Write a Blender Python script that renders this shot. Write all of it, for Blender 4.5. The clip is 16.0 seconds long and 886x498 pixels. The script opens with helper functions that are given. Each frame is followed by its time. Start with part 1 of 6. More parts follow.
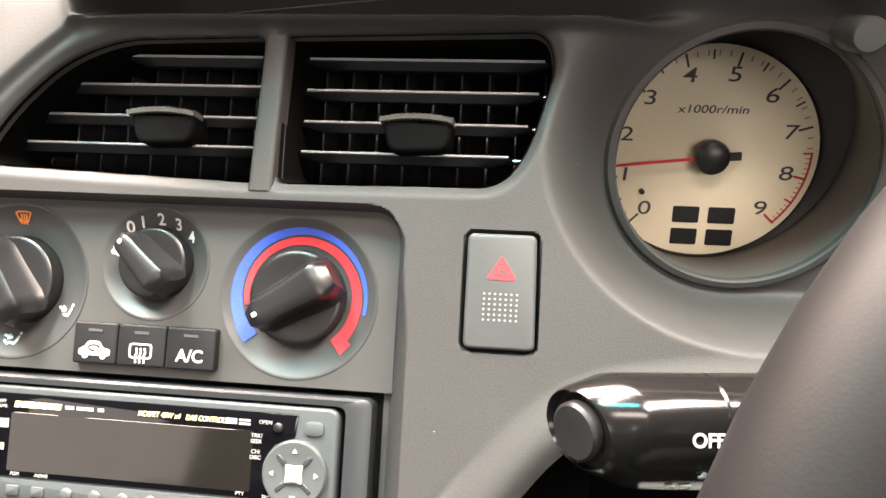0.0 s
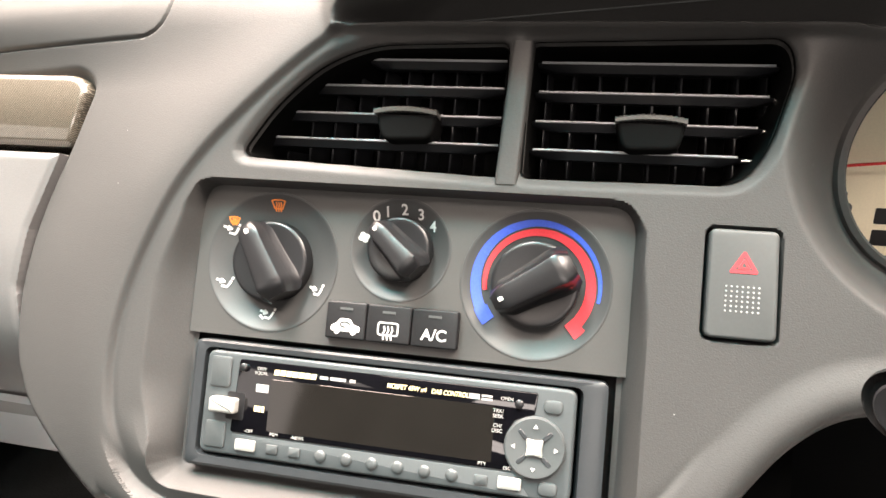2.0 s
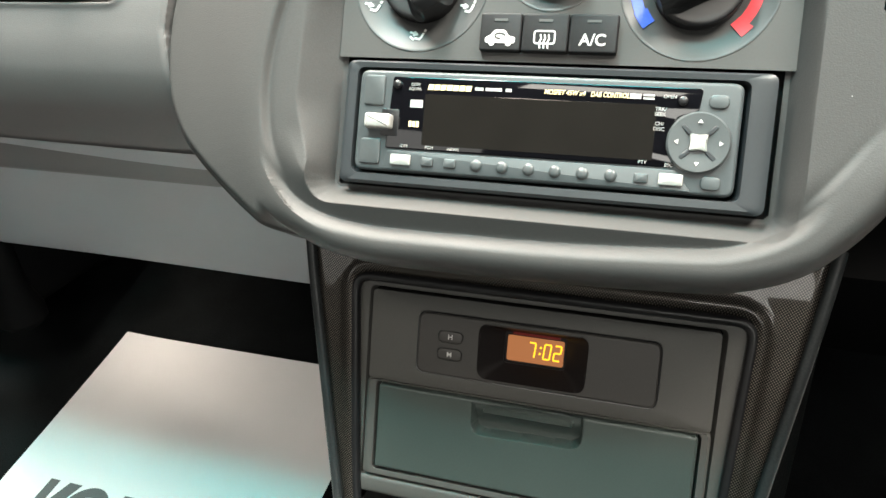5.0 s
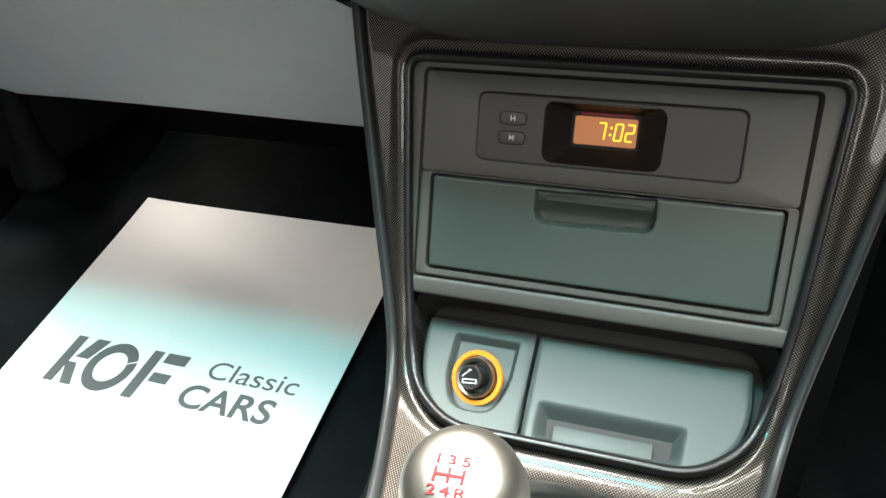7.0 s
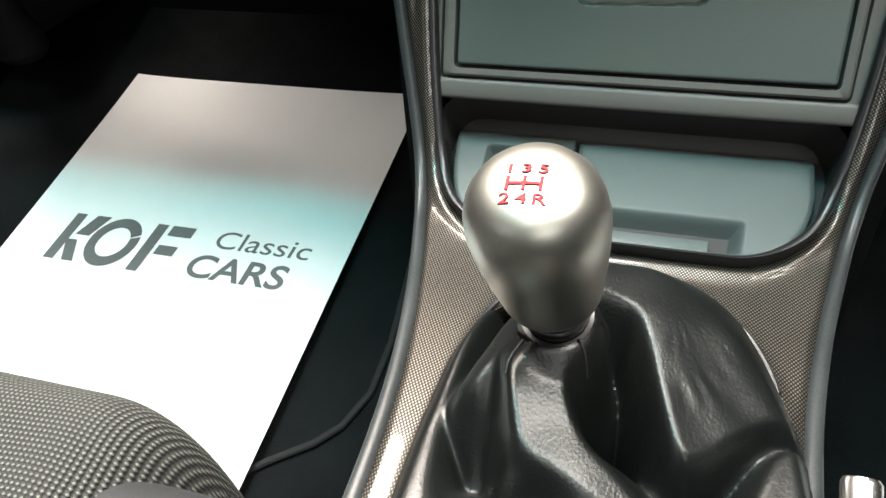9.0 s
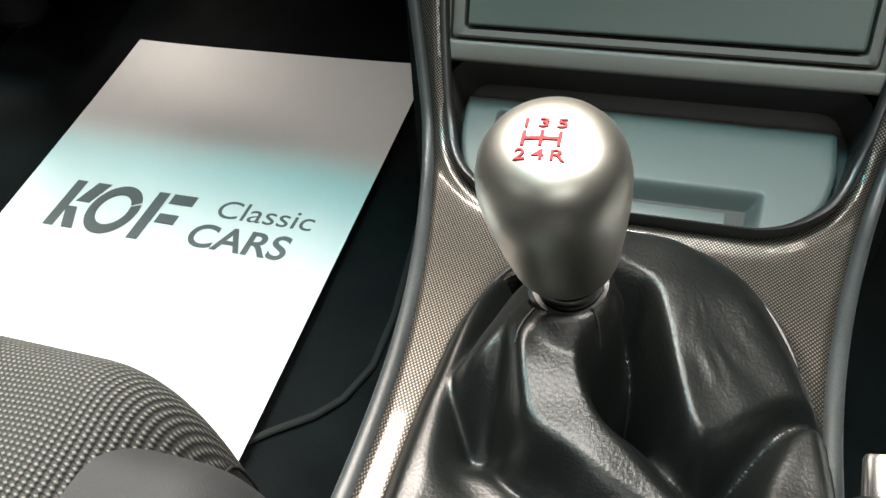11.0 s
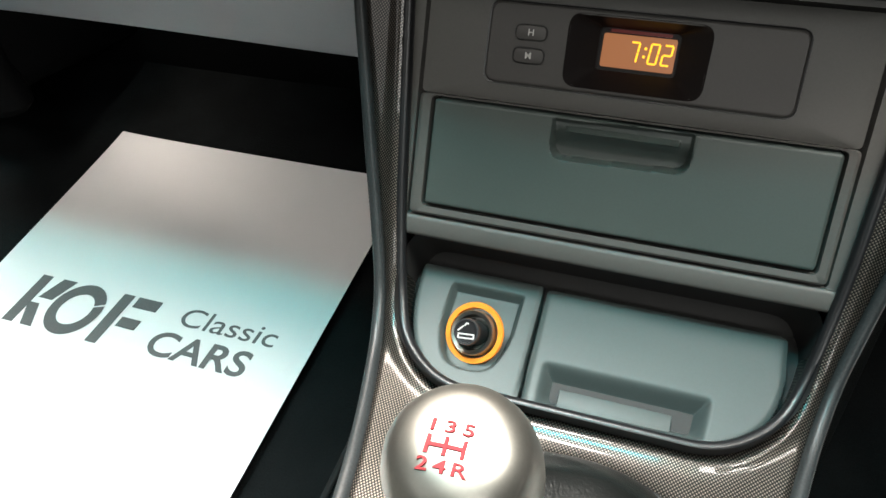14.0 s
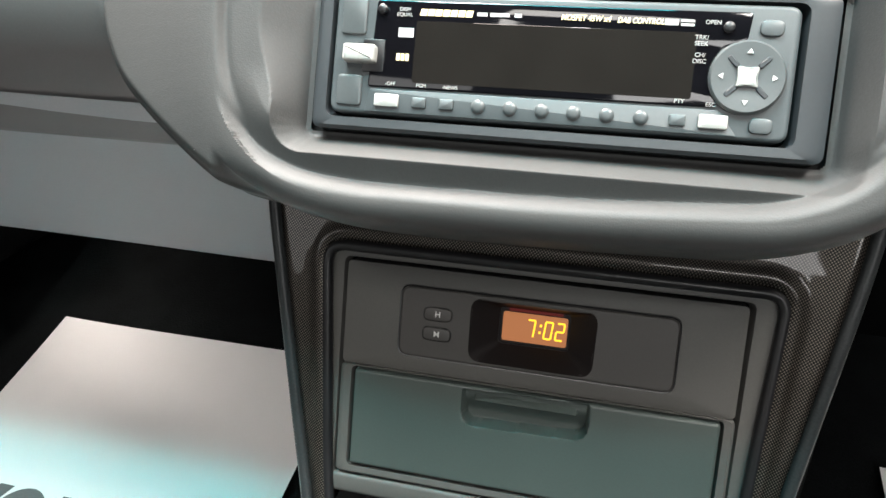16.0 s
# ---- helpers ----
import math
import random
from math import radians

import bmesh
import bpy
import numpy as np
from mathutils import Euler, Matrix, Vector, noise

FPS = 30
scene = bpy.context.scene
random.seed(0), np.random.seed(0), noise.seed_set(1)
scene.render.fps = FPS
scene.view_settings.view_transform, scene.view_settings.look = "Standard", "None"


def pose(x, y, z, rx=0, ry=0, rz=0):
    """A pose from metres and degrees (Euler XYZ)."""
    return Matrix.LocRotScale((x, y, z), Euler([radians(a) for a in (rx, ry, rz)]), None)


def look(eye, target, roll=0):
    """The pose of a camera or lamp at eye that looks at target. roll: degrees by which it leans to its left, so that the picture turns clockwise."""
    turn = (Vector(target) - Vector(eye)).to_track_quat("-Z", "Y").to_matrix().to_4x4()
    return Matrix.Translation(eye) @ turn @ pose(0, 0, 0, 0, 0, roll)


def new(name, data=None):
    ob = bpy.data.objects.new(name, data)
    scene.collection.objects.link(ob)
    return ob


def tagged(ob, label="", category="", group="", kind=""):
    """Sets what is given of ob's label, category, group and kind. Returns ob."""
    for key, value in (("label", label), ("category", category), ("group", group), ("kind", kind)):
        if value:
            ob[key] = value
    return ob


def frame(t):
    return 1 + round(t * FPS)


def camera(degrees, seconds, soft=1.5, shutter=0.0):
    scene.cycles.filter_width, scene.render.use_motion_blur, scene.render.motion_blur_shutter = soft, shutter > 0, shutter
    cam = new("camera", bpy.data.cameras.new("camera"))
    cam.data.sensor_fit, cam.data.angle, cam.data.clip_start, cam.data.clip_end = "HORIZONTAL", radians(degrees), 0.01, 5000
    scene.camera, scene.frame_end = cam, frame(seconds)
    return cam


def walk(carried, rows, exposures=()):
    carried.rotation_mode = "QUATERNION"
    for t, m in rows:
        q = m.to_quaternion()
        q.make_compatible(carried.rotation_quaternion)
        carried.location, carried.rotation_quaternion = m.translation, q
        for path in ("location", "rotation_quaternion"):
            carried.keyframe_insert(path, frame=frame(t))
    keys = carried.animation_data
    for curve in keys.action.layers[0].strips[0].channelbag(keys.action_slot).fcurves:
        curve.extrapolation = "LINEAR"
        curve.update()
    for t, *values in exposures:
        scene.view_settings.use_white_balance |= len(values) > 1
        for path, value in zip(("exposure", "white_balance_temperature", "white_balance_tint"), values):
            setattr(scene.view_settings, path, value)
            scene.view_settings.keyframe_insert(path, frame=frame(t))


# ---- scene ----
cam = camera(63.3, 16.0)
METRES, EYE, TILT, LEAN, TURN = 0.53, 0.7, -20.0, 0.0, 7.6
ROWS = [
    (0.0, 0.0, 0.0, 0.0, 0.0, 0.0, -0.0),
    (0.5, -0.0457, -0.0175, 0.0041, 1.32, -0.1, -0.47),
    (1.0, -0.0838, -0.0239, -0.0016, 2.65, 0.05, -0.91),
    (1.5, -0.1122, -0.0381, -0.0019, 4.11, 0.05, -1.24),
    (2.0, -0.1295, -0.046, -0.0095, 5.63, -0.02, -1.54),
    (2.5, -0.1441, -0.0544, -0.0246, 6.9, -1.1, -1.7),
    (3.0, -0.1629, -0.0672, -0.056, 8.03, -1.8, -1.8),
    (3.5, -0.1775, -0.0692, -0.0919, 8.91, -2.64, -1.82),
    (4.0, -0.1877, -0.0708, -0.1192, 9.39, -4.08, -1.65),
    (4.5, -0.198, -0.0719, -0.1481, 9.62, -5.61, -1.5),
    (7.0, -0.2669, -0.0497, -0.3444, 10.18, -12.74, -1.25),
    (7.5, -0.2809, -0.0409, -0.3791, 10.01, -14.2, -0.76),
    (8.0, -0.2917, -0.0356, -0.4116, 9.76, -15.75, -0.26),
    (8.5, -0.3026, -0.0294, -0.4411, 9.49, -17.26, 0.23),
    (9.0, -0.3093, -0.0307, -0.4821, 9.17, -18.47, 0.49),
    (11.5, -0.3148, -0.0077, -0.4954, 10.16, -20.29, -1.07),
    (12.0, -0.3084, 0.0086, -0.4831, 10.66, -19.64, -2.18),
    (12.5, -0.3069, 0.0203, -0.4713, 10.9, -18.86, -3.13),
    (13.0, -0.3028, 0.0292, -0.4491, 10.86, -17.98, -3.74),
    (13.5, -0.2972, 0.0333, -0.4198, 10.56, -16.97, -3.97),
    (14.0, -0.2878, 0.037, -0.3908, 10.04, -15.69, -3.77),
    (14.5, -0.2756, 0.0417, -0.3462, 9.15, -14.34, -3.15),
    (15.0, -0.2684, 0.04, -0.3011, 8.28, -12.45, -2.6),
    (15.5, -0.2577, 0.0334, -0.2586, 7.33, -10.3, -2.14),
    (16.0, -0.2546, 0.0213, -0.2171, 6.23, -8.07, -1.88),
]
walk(cam, [(t, pose(0.158, 0, EYE, TILT, LEAN, TURN) @ pose(METRES * x, METRES * y, METRES * z, 90 + pitch, roll, yaw)) for t, x, y, z, yaw, pitch, roll in ROWS],
     [(0.0, 0.95, 7150, 18), (2.0, 0.74, 7050, 17), (4.0, 0.33, 6740, 8), (7.0, 0.50, 6350, 4), (9.0, 0.30, 6390, 6), (14.0, 0.12, 6330, 6), (16.0, 0.44, 6250, 8)])

# ---- world and light ----
world = bpy.data.worlds.new("showroom_air")
scene.world = world
world.use_nodes = True
world.node_tree.nodes["Background"].inputs[0].default_value = (1.0, 0.96, 0.92, 1)
world.node_tree.nodes["Background"].inputs[1].default_value = 0.035


def area_lamp(name, eye, target, sx, sy, watts, colour):
    data = bpy.data.lights.new(name, "AREA")
    data.shape, data.size, data.size_y = "RECTANGLE", sx, sy
    data.energy, data.color = watts, colour
    ob = new(name, data)
    ob.matrix_world = look(eye, target)
    return ob


area_lamp("ceiling_lamp_white", (-0.30, 0.14, 2.3), (-0.25, 0.1, 0.2), 1.0, 0.14, 78, (1.0, 0.93, 0.90))
area_lamp("ceiling_lamp_green", (-0.30, -0.34, 2.25), (-0.25, 0.15, 0.2), 1.0, 0.14, 20, (0.11, 0.93, 1.0))
# Added fill from high behind, for the dashboard face; no known source.
area_lamp("rear_ceiling_lamp", (0.0, -1.45, 2.35), (0.05, 0.25, 0.55), 1.4, 0.4, 17, (1.0, 0.93, 0.86))
# Low fill added to brighten the gauge and the right of the dash.
area_lamp("rear_window_light", (0.60, -1.35, 1.00), (0.2, 0.30, 0.62), 0.9, 0.30, 6, (1.0, 0.96, 0.92))
# Invented fill from the left rear that lifts the darker dash faces.
area_lamp("side_window_light", (-1.6, -1.75, 0.95), (-0.1, 0.2, 0.55), 1.3, 0.8, 6, (1.0, 0.96, 0.92))
area_lamp("windscreen_light", (-0.35, 0.65, 1.65), (-0.2, 0.25, 0.55), 1.4, 0.7, 132, (1.0, 0.86, 0.765))
# Fill added above the right side, for the dash there and the gaiter.
area_lamp("driver_window_light", (0.72, -0.02, 1.75), (0.18, 0.28, 0.60), 0.8, 0.4, 46, (1.0, 0.92, 0.84))

# ---- materials ----


def mat(name, colour, rough=0.5, metal=0.0, coat=0.0, vary=0.15, grain=0.0, grain_size=0.0006, grain_kind="noise",
        spots=0.0, rough_vary=0.08, sheen=0.0, big=0.05, spec=0.5):
    """A node material with mottling at two scales, an uneven gloss and a fine relief."""
    m = bpy.data.materials.new(name)
    m.use_nodes = True
    nt = m.node_tree
    N, L = nt.nodes, nt.links
    b = N["Principled BSDF"]
    b.inputs["Metallic"].default_value = metal
    b.inputs["Specular IOR Level"].default_value = spec
    b.inputs["Coat Weight"].default_value = coat
    b.inputs["Coat Roughness"].default_value = 0.04
    b.inputs["Sheen Weight"].default_value = sheen
    tc = N.new("ShaderNodeTexCoord")
    n1 = N.new("ShaderNodeTexNoise")
    n1.inputs["Scale"].default_value = 1.0 / big
    n1.inputs["Detail"].default_value = 5
    n2 = N.new("ShaderNodeTexNoise")
    n2.inputs["Scale"].default_value = 900
    n2.inputs["Detail"].default_value = 2
    L.new(tc.outputs["Object"], n1.inputs["Vector"])
    L.new(tc.outputs["Object"], n2.inputs["Vector"])
    add = N.new("ShaderNodeMath")
    add.operation = "ADD"
    L.new(n1.outputs["Fac"], add.inputs[0])
    L.new(n2.outputs["Fac"], add.inputs[1])
    ramp = N.new("ShaderNodeMapRange")
    ramp.inputs["From Min"].default_value, ramp.inputs["From Max"].default_value = 0.7, 1.3
    ramp.inputs["To Min"].default_value, ramp.inputs["To Max"].default_value = 1 - vary, 1 + vary
    L.new(add.outputs[0], ramp.inputs["Value"])
    mul = N.new("ShaderNodeVectorMath")
    mul.operation = "SCALE"
    mul.inputs[0].default_value = colour
    L.new(ramp.outputs["Result"], mul.inputs["Scale"])
    if spots:
        # scattered pale dust specks
        vo = N.new("ShaderNodeTexVoronoi")
        vo.inputs["Scale"].default_value = spots
        L.new(tc.outputs["Object"], vo.inputs["Vector"])
        near = N.new("ShaderNodeMath")
        near.operation = "LESS_THAN"
        near.inputs[1].default_value = 0.013
        L.new(vo.outputs["Distance"], near.inputs[0])
        dust = N.new("ShaderNodeMix")
        dust.data_type = "RGBA"
        dust.inputs[7].default_value = (0.26, 0.26, 0.25, 1)
        L.new(near.outputs[0], dust.inputs[0])
        L.new(mul.outputs["Vector"], dust.inputs[6])
        L.new(dust.outputs[2], b.inputs["Base Color"])
    else:
        L.new(mul.outputs["Vector"], b.inputs["Base Color"])
    rr = N.new("ShaderNodeMapRange")
    rr.inputs["To Min"].default_value, rr.inputs["To Max"].default_value = max(0.02, rough - rough_vary), min(1, rough + rough_vary)
    L.new(n1.outputs["Fac"], rr.inputs["Value"])
    L.new(rr.outputs["Result"], b.inputs["Roughness"])
    if grain:
        if grain_kind == "noise":
            g = N.new("ShaderNodeTexNoise")
            g.inputs["Scale"].default_value = 1.0 / grain_size
            g.inputs["Detail"].default_value = 3
            out = g.outputs["Fac"]
        else:
            g = N.new("ShaderNodeTexVoronoi")
            g.inputs["Scale"].default_value = 1.0 / grain_size
            out = g.outputs["Distance"]
        L.new(tc.outputs["Object"], g.inputs["Vector"])
        bump = N.new("ShaderNodeBump")
        bump.inputs["Strength"].default_value = grain
        bump.inputs["Distance"].default_value = grain_size * 0.4
        L.new(out, bump.inputs["Height"])
        L.new(bump.outputs["Normal"], b.inputs["Normal"])
    return m


def weave(name, dark, light, size, coat, metal):
    """Woven glossy fibre: staggered pale thread crowns over a dark ground, under clear lacquer."""
    m = mat(name, dark, 0.4, 0.0, coat, 0.1)
    nt = m.node_tree
    N, L = nt.nodes, nt.links
    b = N["Principled BSDF"]
    tc = N.new("ShaderNodeTexCoord")
    sep = N.new("ShaderNodeSeparateXYZ")
    sc = N.new("ShaderNodeMapping")
    sc.inputs["Scale"].default_value = (math.pi / size, math.pi / size, 0)
    sc.inputs["Rotation"].default_value = (0, 0, 0.12)
    L.new(tc.outputs["Object"], sc.inputs["Vector"])
    L.new(sc.outputs["Vector"], sep.inputs[0])
    waves = []
    for k in (0, 1):
        s = N.new("ShaderNodeMath")
        s.operation = "SINE"
        L.new(sep.outputs[k], s.inputs[0])
        waves.append(s)
    p = N.new("ShaderNodeMath")
    p.operation = "MULTIPLY"
    L.new(waves[0].outputs[0], p.inputs[0])
    L.new(waves[1].outputs[0], p.inputs[1])
    r = N.new("ShaderNodeMapRange")
    r.inputs["From Min"].default_value, r.inputs["From Max"].default_value = 0.02, 0.70
    L.new(p.outputs[0], r.inputs["Value"])
    wear = N.new("ShaderNodeTexNoise")
    wear.inputs["Scale"].default_value = 60
    L.new(tc.outputs["Object"], wear.inputs["Vector"])
    cut = N.new("ShaderNodeMath")
    cut.operation = "MULTIPLY_ADD"
    cut.inputs[1].default_value, cut.inputs[2].default_value = 0.5, 0.75
    L.new(wear.outputs["Fac"], cut.inputs[0])
    amount = N.new("ShaderNodeMath")
    amount.operation = "MULTIPLY"
    amount.use_clamp = True
    L.new(r.outputs["Result"], amount.inputs[0])
    L.new(cut.outputs[0], amount.inputs[1])
    cm = N.new("ShaderNodeMix")
    cm.data_type = "RGBA"
    cm.inputs[6].default_value, cm.inputs[7].default_value = (*dark, 1), (*light, 1)
    L.new(amount.outputs[0], cm.inputs[0])
    L.new(cm.outputs[2], b.inputs["Base Color"])
    b.inputs["Metallic"].default_value = metal
    bump = N.new("ShaderNodeBump")
    bump.inputs["Strength"].default_value = 0.12
    bump.inputs["Distance"].default_value = size * 0.35
    L.new(p.outputs[0], bump.inputs["Height"])
    L.new(bump.outputs["Normal"], b.inputs["Normal"])
    return m


def mesh_cloth(name, dark, light, size):
    """Knitted mesh: rows of small pale stitches over a dark ground."""
    m = mat(name, dark, 0.75, vary=0.1)
    nt = m.node_tree
    N, L = nt.nodes, nt.links
    b = N["Principled BSDF"]
    tc = N.new("ShaderNodeTexCoord")
    sep = N.new("ShaderNodeSeparateXYZ")
    sc = N.new("ShaderNodeMapping")
    sc.inputs["Scale"].default_value = (math.pi / size, math.pi / size, 0)
    sc.inputs["Rotation"].default_value = (0, 0, 0.70)
    L.new(tc.outputs["Object"], sc.inputs["Vector"])
    L.new(sc.outputs["Vector"], sep.inputs[0])
    waves = []
    for k in (0, 1):
        s = N.new("ShaderNodeMath")
        s.operation = "SINE"
        L.new(sep.outputs[k], s.inputs[0])
        waves.append(s)
    p = N.new("ShaderNodeMath")
    p.operation = "MULTIPLY"
    L.new(waves[0].outputs[0], p.inputs[0])
    L.new(waves[1].outputs[0], p.inputs[1])
    r = N.new("ShaderNodeMapRange")
    r.inputs["From Min"].default_value, r.inputs["From Max"].default_value = 0.22, 0.62
    L.new(p.outputs[0], r.inputs["Value"])
    cm = N.new("ShaderNodeMix")
    cm.data_type = "RGBA"
    cm.inputs[6].default_value, cm.inputs[7].default_value = (*dark, 1), (*light, 1)
    L.new(r.outputs["Result"], cm.inputs[0])
    L.new(cm.outputs[2], b.inputs["Base Color"])
    bump = N.new("ShaderNodeBump")
    bump.inputs["Strength"].default_value = 0.8
    bump.inputs["Distance"].default_value = 0.0008
    L.new(p.outputs[0], bump.inputs["Height"])
    L.new(bump.outputs["Normal"], b.inputs["Normal"])
    return m


def glow(name, colour, strength, base=(0.01, 0.01, 0.01)):
    m = bpy.data.materials.new(name)
    m.use_nodes = True
    b = m.node_tree.nodes["Principled BSDF"]
    b.inputs["Base Color"].default_value = (*base, 1)
    b.inputs["Emission Color"].default_value = (*colour, 1)
    b.inputs["Emission Strength"].default_value = strength
    b.inputs["Roughness"].default_value = 0.3
    return m


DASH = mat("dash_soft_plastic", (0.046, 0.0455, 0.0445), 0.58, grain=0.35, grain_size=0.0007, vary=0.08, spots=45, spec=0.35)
# Pale colour stands in for light bounced up from the white paper.
LOWER = mat("lower_panel_plastic_bounce_lit", (0.29, 0.30, 0.315), 0.55, grain=0.35, grain_size=0.0007, vary=0.06)
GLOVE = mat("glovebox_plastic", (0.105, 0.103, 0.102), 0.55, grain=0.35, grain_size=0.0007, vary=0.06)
PANEL = mat("control_panel_plastic", (0.054, 0.053, 0.051), 0.5, vary=0.05)
DIALRING = mat("dial_surround_plastic", (0.043, 0.044, 0.044), 0.46, vary=0.05)
BLACK = mat("black_plastic", (0.010, 0.010, 0.011), 0.35, vary=0.15)
BLACK_MATT = mat("black_matt_plastic", (0.010, 0.010, 0.011), 0.55, grain=0.2, spec=0.3)
HOOD = mat("gauge_hood_plastic", (0.085, 0.078, 0.073), 0.6, vary=0.05)
VOID = mat("black_duct", (0.004, 0.004, 0.004), 0.8, spec=0.1)
SLAT = mat("vent_slat_plastic", (0.0085, 0.0095, 0.011), 0.40, vary=0.1)
VANE = mat("vent_vane_plastic", (0.030, 0.031, 0.034), 0.35, vary=0.1)
# Pale colour painted in as the highlight along the slats' front edges.
EDGE_GLINT = mat("slat_glint_plastic", (0.34, 0.345, 0.36), 0.35, vary=0.15)
RIBS = mat("worn_grip_plastic", (0.11, 0.107, 0.10), 0.35, vary=0.2)
LATCH = mat("latch_plastic", (0.085, 0.082, 0.080), 0.36, vary=0.06)
SWITCH = mat("switch_plastic", (0.062, 0.066, 0.066), 0.45, vary=0.05)
WHITE_INK = mat("white_print", (0.60, 0.60, 0.58), 0.5)
GREY_INK = mat("grey_print", (0.35, 0.35, 0.34), 0.5)
RED_INK = mat("red_print", (0.60, 0.035, 0.045), 0.45)
KNOB_INK = mat("dark_red_print", (0.20, 0.026, 0.030), 0.8, spec=0.1)
ORANGE_INK = mat("orange_print", (0.75, 0.22, 0.04), 0.45)
BLUE_INK = mat("blue_print", (0.035, 0.09, 0.50), 0.45)
GOLD_INK = mat("gold_print", (0.78, 0.66, 0.38), 0.4)
DARK_INK = mat("dark_print", (0.06, 0.06, 0.06), 0.5)
RADIO_GREY = mat("radio_grey_plastic", (0.052, 0.061, 0.064), 0.4, vary=0.06)
RADIO_DARK = mat("radio_trim_plastic", (0.024, 0.028, 0.031), 0.38, vary=0.06)
RADIO_GLASS = mat("radio_display_glass", (0.003, 0.003, 0.004), 0.05, rough_vary=0.02, spots=70)
CHROME = mat("satin_chrome", (0.75, 0.73, 0.70), 0.25, 1.0, vary=0.05)
STEEL = mat("dark_steel", (0.25, 0.25, 0.25), 0.3, 1.0)
KNOB_METAL = mat("brushed_titanium", (0.335, 0.326, 0.295), 0.40, 1.0, vary=0.04, rough_vary=0.04)
CARBON = weave("carbon_weave", (0.008, 0.0075, 0.007), (0.165, 0.146, 0.125), 0.00080, 0.4, 0.70)
CARBON_STRIP = weave("brown_weave", (0.050, 0.042, 0.032), (0.20, 0.17, 0.13), 0.0006, 1.0, 0.35)
WELL = mat("tray_well_plastic", (0.024, 0.024, 0.024), 0.6, vary=0.08, spec=0.3)
CONSOLE = mat("console_plastic", (0.078, 0.076, 0.071), 0.5, vary=0.06, grain=0.15)
# The green tint holds part of the green lamp's light in the colour.
DRAWER = mat("drawer_plastic_teal_lit", (0.052, 0.066, 0.061), 0.42, vary=0.06)
TRAY = mat("tray_lid_plastic", (0.058, 0.074, 0.073), 0.48, vary=0.05, spec=0.35)
EDGE = mat("console_edge_plastic", (0.024, 0.027, 0.028), 0.36, vary=0.3, grain=0.2, spec=0.3, spots=130)
LEATHER = mat("black_leather", (0.0035, 0.0042, 0.0040), 0.36, vary=0.2, grain=0.34, grain_size=0.0013, spec=0.45)
KICK = mat("kick_panel_plastic", (0.004, 0.0042, 0.0045), 0.7, grain=0.3, grain_size=0.0007, spec=0.06)
CARPET = mat("black_carpet", (0.0065, 0.0074, 0.0077), 0.95, grain=0.8, grain_size=0.002, vary=0.4, spec=0.03)
FABRIC = mesh_cloth("seat_mesh_fabric", (0.006, 0.006, 0.0055), (0.080, 0.086, 0.075), 0.0015)
SEAT_SIDE = mat("seat_side_cloth", (0.010, 0.011, 0.012), 0.85, grain=0.5, grain_size=0.001, spec=0.2)
SEAT_VINYL = mat("seat_lower_cloth", (0.012, 0.0125, 0.0135), 0.75, grain=0.5, grain_size=0.001, spec=0.3)
PAPER = mat("white_paper", (0.74, 0.73, 0.725), 0.75, vary=0.02)
DIAL_FACE = mat("cream_dial", (0.92, 0.82, 0.60), 0.55, vary=0.04)
ORANGE_PLASTIC = mat("orange_plastic", (0.85, 0.25, 0.02), 0.4)
NEEDLE = mat("red_needle", (0.8, 0.03, 0.03), 0.4)
WHEEL_LEATHER = mat("wheel_leather", (0.005, 0.005, 0.0054), 0.58, grain=0.05, grain_size=0.0007, grain_kind="cells", vary=0.12, spec=0.22)
STALK = mat("stalk_plastic", (0.007, 0.0068, 0.0068), 0.16, vary=0.1)
LCD_PANEL = glow("lcd_backlight", (0.9, 0.33, 0.12), 0.36, (0.05, 0.02, 0.012))
LCD_TEXT = glow("lcd_digits", (1.0, 0.50, 0.02), 1.7)
CLOCK_GLASS = mat("clock_tinted_window", (0.010, 0.008, 0.008), 0.45, spec=0.25)
POD = mat("clock_pod_plastic", (0.050, 0.047, 0.044), 0.5, vary=0.06, grain=0.15)

# ---- building helpers ----


def mesh_of(bm, name):
    me = bpy.data.meshes.new(name)
    bm.to_mesh(me)
    bm.free()
    return me


def part(name, bm, material, parent, label="", smooth=True, at=None):
    """Links a bmesh or mesh as one object, under a thing, a part or nothing."""
    me = mesh_of(bm, name) if isinstance(bm, bmesh.types.BMesh) else bm
    if not me.materials:
        me.materials.append(material)
    if smooth:
        me.polygons.foreach_set("use_smooth", [True] * len(me.polygons))
        me.set_sharp_from_angle(angle=radians(38))
    ob = new(name, me)
    ob.parent = parent
    if at is not None:
        ob.matrix_basis = at
    if label:
        ob["label"] = label
    return ob


def thing(name, m, label, category, group="", kind=""):
    ob = new(name)
    ob.matrix_world = m
    ob.empty_display_size = 0.02
    return tagged(ob, label, category, group, kind)


def box(x0, x1, y0, y1, z0, z1, bevel=0.0, seg=2):
    bm = bmesh.new()
    bmesh.ops.create_cube(bm, size=1)
    for v in bm.verts:
        v.co = Vector((x0 + (v.co.x + 0.5) * (x1 - x0), y0 + (v.co.y + 0.5) * (y1 - y0), z0 + (v.co.z + 0.5) * (z1 - z0)))
    if bevel:
        bmesh.ops.bevel(bm, geom=bm.edges[:], offset=bevel, segments=seg, profile=0.5, affect="EDGES")
    return bm


